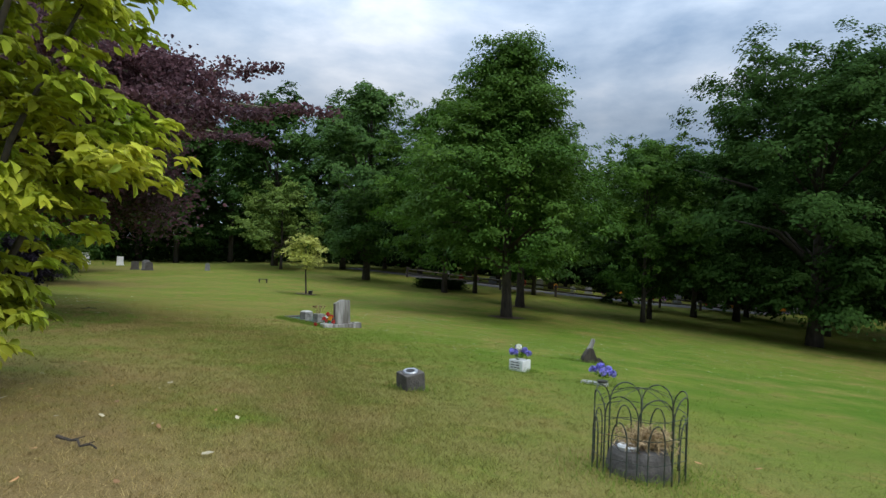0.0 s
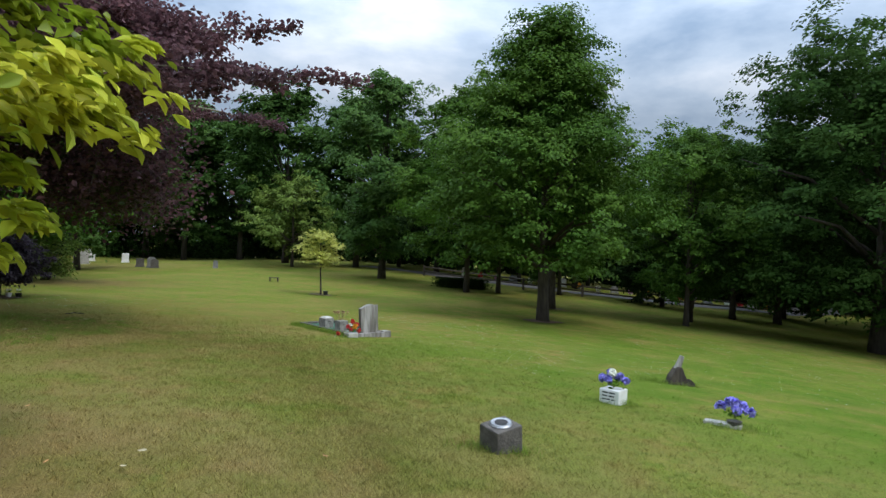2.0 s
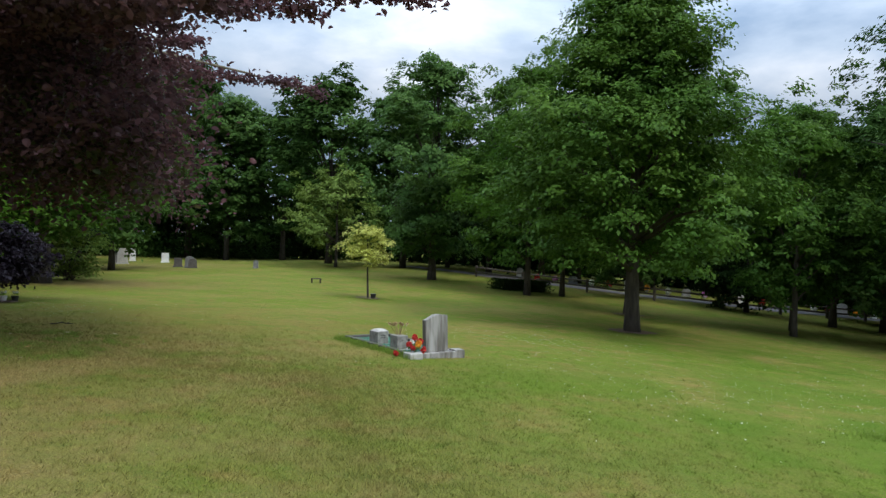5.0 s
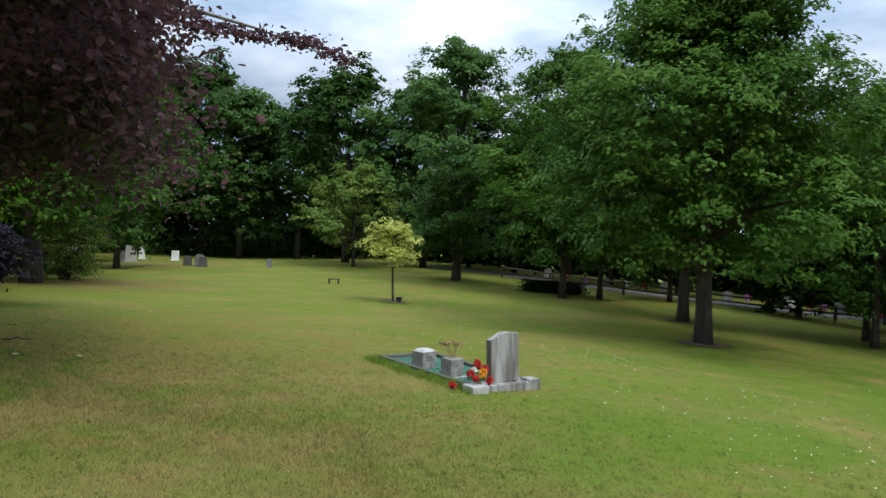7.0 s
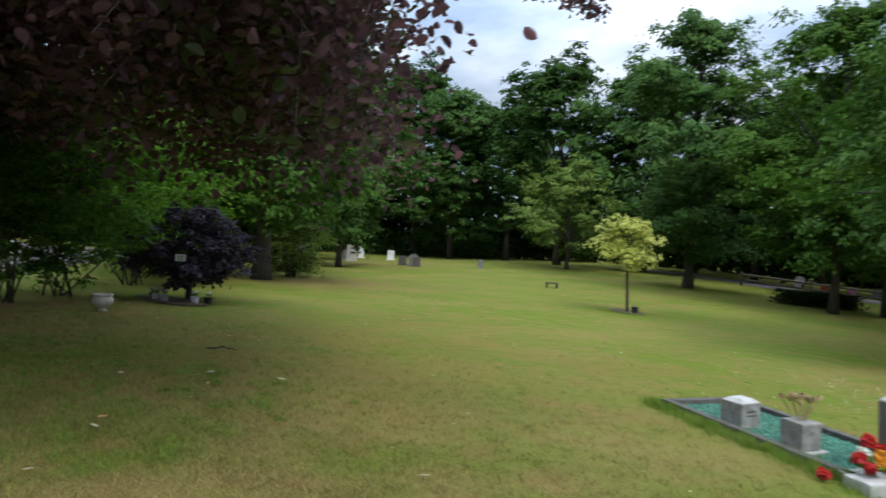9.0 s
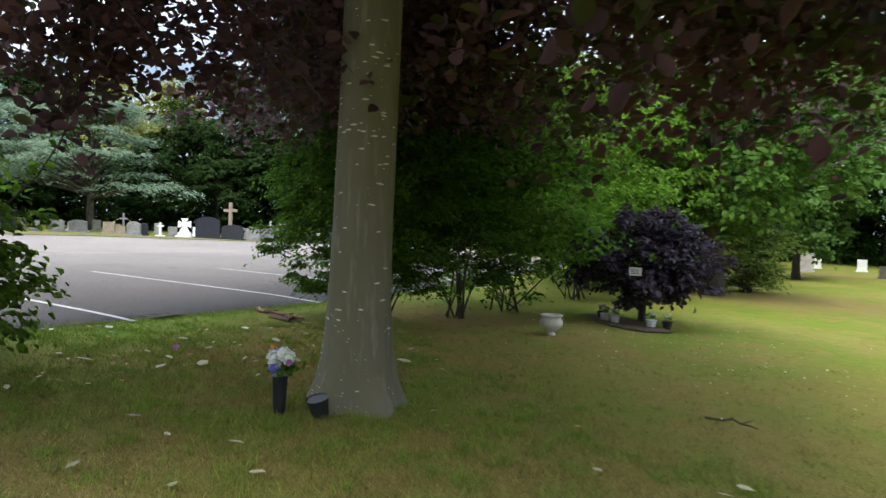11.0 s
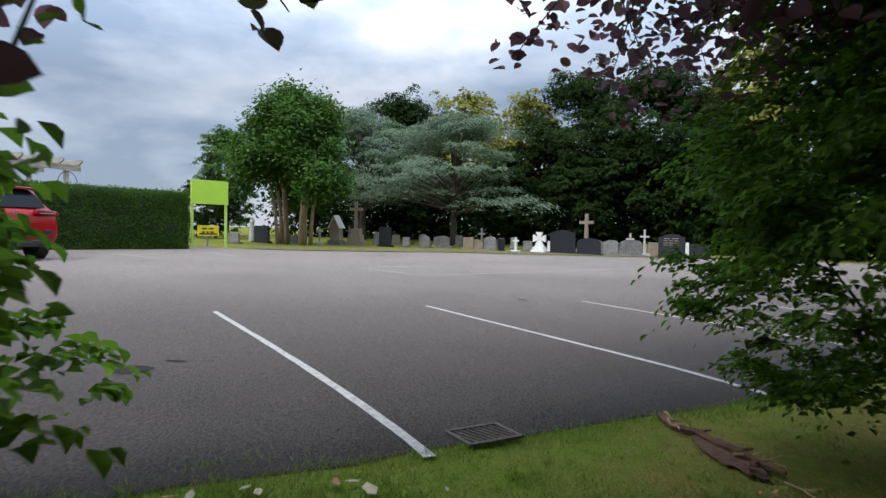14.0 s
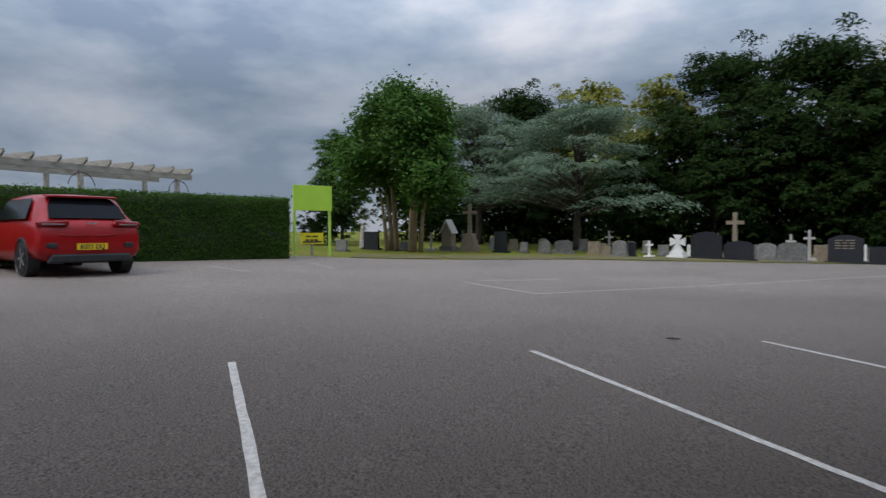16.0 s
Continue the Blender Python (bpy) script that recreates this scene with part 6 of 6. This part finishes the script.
car_panel("rear_window", [(-0.66, 0.13, 1.03), (0.66, 0.13, 1.03), (0.6, 0.36, 1.27), (0.5, 0.5, 1.405), (-0.5, 0.5, 1.405), (-0.6, 0.36, 1.27)], M_GLASS, label="dark tinted rear window")
bm = bmesh.new()
box(bm, 1.18, 0.26, 0.035, 0, 0.5, 1.425, bevel=0.012, rx=5)
part("spoiler", bm, M_CAR, car)
for s in (-1, 1):
    car_panel("side_window", [(s * 0.862, 0.62, 1.02), (s * 0.862, 2.6, 1.02), (s * 0.68, 2.2, 1.40), (s * 0.68, 0.85, 1.40)][:: s], M_GLASS, label="dark side window")
    bm = bmesh.new()
    box(bm, 0.5, 0.12, 0.1, s * 0.62, 0.04, 0.89, bevel=0.03, rz=s * 12, ry=s * 4)
    lamp = part("tail_lamp", bm, M_LAMP, car)
    bm = bmesh.new()
    box(bm, 0.34, 0.02, 0.022, s * 0.63, -0.028, 0.915, rz=s * 12)
    part("light_bar", bm, M_SILVER, lamp, "pale light bar")
    bm = bmesh.new()
    box(bm, 0.24, 0.06, 0.1, s * 0.68, 0.015, 0.5, bevel=0.025, rz=s * 16)
    part("reflector", bm, M_BLACK_PLASTIC, car)
    bm = bmesh.new()
    tube(bm, [(s * 0.05, -0.012, 0.72), (s * 0.5, 0.0, 0.735), (s * 0.84, 0.1, 0.79)], [0.012, 0.012, 0.006], 8)
    part("crease", bm, M_CAR, car, smooth=True)
    bm = bmesh.new()
    box(bm, 0.16, 0.1, 0.11, s * 0.98, 2.62, 1.0, bevel=0.03)
    part("door_mirror", bm, M_CAR, car)
    bm = bmesh.new()
    tube(bm, [(s * 0.5, -0.03, 0.34), (s * 0.5, 0.2, 0.34)], 0.035, 12)
    part("exhaust", bm, M_STEEL, car, "chrome exhaust tip")
    for y in (0.78, 3.33):
        bm = bmesh.new()
        prof = [(0.2, -0.11), (0.29, -0.11), (0.315, -0.07), (0.315, 0.07), (0.29, 0.11), (0.2, 0.11)]
        lathe(bm, prof, 28)
        wheel = part("wheel", bm, M_TYRE, car, smooth=True)
        wheel.matrix_local = pose(s * 0.79, y, 0.315, 0, 90, 0)
        bm = bmesh.new()
        lathe(bm, [(0.205, -0.06), (0.205, 0.112), (0.19, 0.114), (0.18, 0.09), (0.05, 0.1), (0.04, 0.115)], 20)
        rim = part("rim", bm, M_IRON, wheel)
        if s < 0:
            rim.matrix_local = pose(0, 0, 0, 180, 0, 0)
        for k in range(5):
            bm = bmesh.new()
            box(bm, 0.045, 0.17, 0.02, 0, 0.1, 0, bevel=0.004, taper=0.8)
            sp = part("spoke", bm, M_SILVER, wheel)
            sp.matrix_local = pose(0, 0, 0.1 if s > 0 else -0.12, 0, 0, 72 * k)
        bm = bmesh.new()
        lathe(bm, [(0.36, -0.1), (0.375, 0.1), (0.34, 0.115), (0.33, 0.1)], 28)
        arch = part("wheel_arch", bm, M_BLACK_PLASTIC, car)
        arch.matrix_local = pose(s * 0.8, y, 0.33, 0, 90 if s > 0 else -90, 0)
bm = bmesh.new()
box(bm, 1.46, 0.14, 0.15, 0, 0.03, 0.25, bevel=0.035, taper=0.9)
part("diffuser", bm, M_BLACK_PLASTIC, car, "black lower bumper")
bm = bmesh.new()
box(bm, 0.52, 0.02, 0.115, 0, -0.03, 0.47, bevel=0.003)
plate = part("number_plate", bm, M_PLATE, car, "yellow rear number plate")
curve = bpy.data.curves.new("plate_lettering", "FONT")
curve.body, curve.size, curve.align_x, curve.extrude = "KS71 DLJ", 0.105, "CENTER", 0.001
curve.offset = 0.003
tmp = bpy.data.objects.new("plate_lettering", curve)
me = bpy.data.meshes.new_from_object(tmp)
bpy.data.objects.remove(tmp)
me.name = "lettering"
lt = link_mesh("lettering", me, M_INK, plate)
lt.matrix_local = pose(0, -0.0425, 0.491, 90, 0, 0)
bm = bmesh.new()
for x in (-0.055, 0, 0.055):
    box(bm, 0.04, 0.01, 0.03, x, -0.005, 0.93)
part("badge", bm, M_SILVER, car, "chrome badge")
car.matrix_world = pose(-20.74, 0.88, ground_z(-21, 0.2) + 0.018, 0, 0, 242 - 90) @ Matrix.Scale(1.03, 4) 

# ---- litter on the grass ----
dead = bmesh.new()
pts = [(-0.045, 0), (-0.02, 0.018), (0.02, 0.016), (0.05, 0), (0.02, -0.016), (-0.02, -0.018)]
vs = [dead.verts.new((x, y, 0.004 + 0.1 * abs(y) + 2.5 * x * x)) for x, y in pts]
dead.faces.new((vs[0], vs[1], vs[2], vs[3]))
dead.faces.new((vs[0], vs[3], vs[4], vs[5]))
first = part("fallen_leaf", dead, M_DEAD, label="dry fallen leaf")
tagged(first, "dry curled brown leaf lying on the grass", "fallen leaf", "fallen leaves")
rng = np.random.default_rng(99)
LEAF_AREAS = [(-3.8, -0.8, 2.0, 5.8, 26), (-10.9, -8.7, 8.9, 12.4, 85), (-8.5, -5.6, 8.8, 12, 10), (1.5, 2.7, 3.0, 4.6, 6)]
placed = False
for x0, x1, y0, y1, cnt in LEAF_AREAS:
    for i in range(cnt):
        x, y = rng.uniform(x0, x1), rng.uniform(y0, y1)
        x = max(x, near_edge(y) + 0.12)
        m = pose(x, y, ground_z(x, y) + 0.022, rng.uniform(-15, 15), rng.uniform(-15, 15), rng.uniform(0, 360)) @ Matrix.Scale(rng.uniform(0.45, 1.0) ** 2 + 0.15, 4)
        if not placed:
            first.matrix_world, placed = m, True
        else:
            copy_thing(first, m)


scrap = bmesh.new()
vs = [scrap.verts.new((x, y, 0.003 + 1.5 * x * x + 0.15 * abs(y))) for x, y in ((-0.022, -0.004), (0.0, -0.012), (0.024, 0.0), (0.006, 0.011), (-0.016, 0.008))]
scrap.faces.new(vs)
pale = tagged(part("leaf_scrap", scrap, M_PALE_SCRAP), "small pale dry leaf scrap on the grass", "fallen leaf", "pale leaf scraps")
placed = False
for x0, x1, y0, y1, cnt in [(-10.9, -8.6, 8.9, 12.0, 70), (-8.6, -4.0, 8.8, 12.4, 30), (-3.5, -0.5, 1.8, 5.5, 14)]:
    for i in range(cnt):
        x, y = rng.uniform(x0, x1), rng.uniform(y0, y1)
        x = max(x, near_edge(y) + 0.15)
        m = pose(x, y, ground_z(x, y) + 0.022, rng.uniform(-14, 14), rng.uniform(-14, 14), rng.uniform(0, 360)) @ Matrix.Scale(rng.uniform(0.5, 1.2) if i % 9 or x > -8.6 else rng.uniform(1.5, 2.0), 4)
        if not placed:
            pale.matrix_world, placed = m, True
        else:
            copy_thing(pale, m)
M_ROTTEN = mat("rotten_wood", (0.16, 0.075, 0.04), (0.085, 0.045, 0.028), 0.95, 18, bump=0.8, bump_scale=40)


def make_stick(x, y, length, rz, r, label, seed, wood=M_BARK):
    rnd = random.Random(seed)
    ob = base("fallen_stick", x, y, z=ground_z(x, y) + 0.018, rz=rz, label=label, category="stick")
    bm = bmesh.new()
    pts = [(length * (k / 6 - 0.5), rnd.uniform(-0.02, 0.02), rnd.uniform(0, 0.025)) for k in range(7)]
    tube(bm, pts, [r * (1 - 0.1 * k) for k in range(7)], 6)
    part("branch", bm, wood, ob)
    for k in (2, 4):
        bm = bmesh.new()
        tube(bm, [pts[k], (pts[k][0] + 0.05, pts[k][1] + 0.05, pts[k][2] + 0.02)], [r * 0.5, r * 0.2], 5)
        part("twig", bm, wood, ob)
    return ob


make_stick(-1.38, 3.15, 0.3, -24, 0.01, "short dark broken stick on dry grass", 1)
blot(-11.3, 11.26, 0.3, 0.1, 12, "soil_ring", M_ROTTEN, "crumbled red-brown wood on the grass", "soil", 0.02)
make_stick(-11.42, 11.24, 0.85, 22, 0.026, "rotten red-brown branch near the car park edge", 2, M_ROTTEN)
make_stick(-11.72, 11.12, 0.3, -8, 0.013, "pale broken stick beside the rotten branch", 3, M_DRY)
make_stick(-11.2, 11.36, 0.22, 60, 0.01, "pale splinter lying on the rotten branch", 5, M_DRY)
make_stick(-11.1, 11.28, 0.16, -30, 0.016, "piece of rotten bark on the grass", 6, M_ROTTEN)
make_stick(-10.85, 11.42, 0.3, 14, 0.006, "thin pale twig on the grass", 7, M_DRY)
make_stick(-7.23, 12.9, 0.3, 20, 0.01, "small dark stick on the lawn", 4)
petal = base("fallen_petal", -9.69, 10.08, label="pink artificial petal lying on the grass", category="petal")
flower_head(petal, 0, 0, 0.03, 0.03, 8, M_PINK, 600, "petal")


# ---- grass ----
def grass(name, n, sampler, h0, h1, w, material, seed, label, lean=0.6):
    rng = np.random.default_rng(seed)
    x, y = sampler(rng, n)
    z = ground_z(x, y)
    a = rng.uniform(0, 2 * math.pi, len(x))
    h = rng.uniform(h0, h1, len(x))
    tx, ty = rng.normal(size=len(x)) * h * lean, rng.normal(size=len(x)) * h * lean
    dx, dy = np.cos(a) * w, np.sin(a) * w
    v = np.stack([np.stack([x - dx, y - dy, z - 0.004], -1), np.stack([x + dx, y + dy, z - 0.004], -1), np.stack([x + tx, y + ty, z + h], -1)], 1).reshape(-1, 3)
    ob = link_mesh(name, quick_mesh(name, v, np.arange(3 * len(x)).reshape(-1, 3)), material)
    return tagged(ob, label, "grass", kind="stuff")


def along_walk(rng, n):
    k = rng.random(n)
    px = np.interp(k, [0, 0.35, 0.6, 0.8, 1], [0.4, -0.8, -2.8, -6.5, -10.2])
    py = np.interp(k, [0, 0.35, 0.6, 0.8, 1], [2.2, 6.2, 10.6, 10.6, 10.2])
    r = np.abs(rng.normal(size=n)) * 2.2
    t = rng.random(n) * 2 * math.pi
    x, y = px + r * np.cos(t), py + r * np.sin(t)
    own = rng.integers(0, n // 9, n)          # most blades stand in small tufts
    near = rng.random(n) < 0.7
    x, y = np.where(near, x[own] + rng.normal(size=n) * 0.022, x), np.where(near, y[own] + rng.normal(size=n) * 0.022, y)
    keep = x > -11.12 - 0.6 * (y - 9.83) + 0.02
    return x[keep], y[keep]


grass("grass", 380000, along_walk, 0.012, 0.036, 0.0021, M_BLADE, 201, "short mown grass, partly dry", 0.9)


def edge_band(rng, n):
    y = rng.uniform(6.5, 15.5, n)
    d = y - 9.83
    x = -11.07 - 0.6 * d - 0.02 * d * np.abs(d) + np.abs(rng.normal(size=n)) * 0.12 - 0.03
    return x, y


grass("grass_edge", 12000, edge_band, 0.015, 0.045, 0.002, M_LONG, 202, "longer green grass along the asphalt edge", 0.7)


def tufts(spots):
    def sampler(rng, n):
        j = rng.integers(0, len(spots), n)
        s = np.array(spots)[j]
        return s[:, 0] + rng.normal(size=n) * s[:, 2], s[:, 1] + rng.normal(size=n) * s[:, 3]
    return sampler


g0 = [GB @ Vector((-GW / 2 - 0.05, t, 0)) for t in np.linspace(0.0, GL, 12)] + [GB @ Vector((t, GL + 0.05, 0)) for t in np.linspace(-GW / 2, GW / 2, 4)]
grass("long_grass", 9000, tufts([(p.x + 0.03 * math.sin(7 * i), p.y, 0.05 + 0.035 * math.sin(2.3 * i), 0.06 + 0.04 * math.sin(4.1 * i + 1)) for i, p in enumerate(g0)]), 0.02, 0.085, 0.0026, M_LONG, 203, "long uncut grass round the grave kerb", 0.5)
grass("long_grass", 4500, tufts([(2.4, 10.7, 0.26, 0.11), (2.72, 10.65, 0.17, 0.09), (0.14, 5.85, 0.12, 0.06), (1.4, 8.28, 0.12, 0.06), (1.77, 3.75, 0.26, 0.22), (1.77, 3.7, 0.24, 0.2), (2.3, 7.7, 0.2, 0.1), (-5.5, 23.6, 0.4, 0.3)]), 0.025, 0.075, 0.0028, M_LONG, 204, "uncut tufts round the memorials", 0.5)


rnd = random.Random(71)
grass("grass_tuft", 42000, tufts([(x, rnd.uniform(8.4, 12.2), s, s * rnd.uniform(0.7, 1.3)) for x in [rnd.uniform(-10.9, -5.2) for k in range(520)] for s in [rnd.uniform(0.02, 0.08)]]), 0.015, 0.05, 0.0026, M_LONG, 205, "uneven greener tufts in the shaded grass", 0.7)

# white clover heads scattered over the lawn
def clover(rng, n):
    s = np.array([(2.0, 15.0, 3.5, 2.2), (6.5, 13.5, 3.0, 2.5), (-1.0, 16.5, 1.2, 0.8), (1.5, 12.0, 1.5, 1.0), (-9.5, 15.0, 1.5, 1.0), (8.0, 19.0, 3.0, 1.5)])[rng.integers(0, 6, n)]
    return s[:, 0] + rng.normal(size=n) * s[:, 2], s[:, 1] + rng.normal(size=n) * s[:, 3]


rng = np.random.default_rng(205)
cx, cy = clover(rng, 2600)
v, f = leaf_cloud(rng, np.column_stack([cx, cy, ground_z(cx, cy) + 0.035]), np.tile([0, 0, 1.0], (2600, 1)) + rng.normal(size=(2600, 3)) * 0.3, 0.011, 0.010)
tagged(link_mesh("clover_flowers", quick_mesh("clover_flowers", v, f), M_WHITE), "scattered white clover heads in the lawn", "clover", kind="stuff")
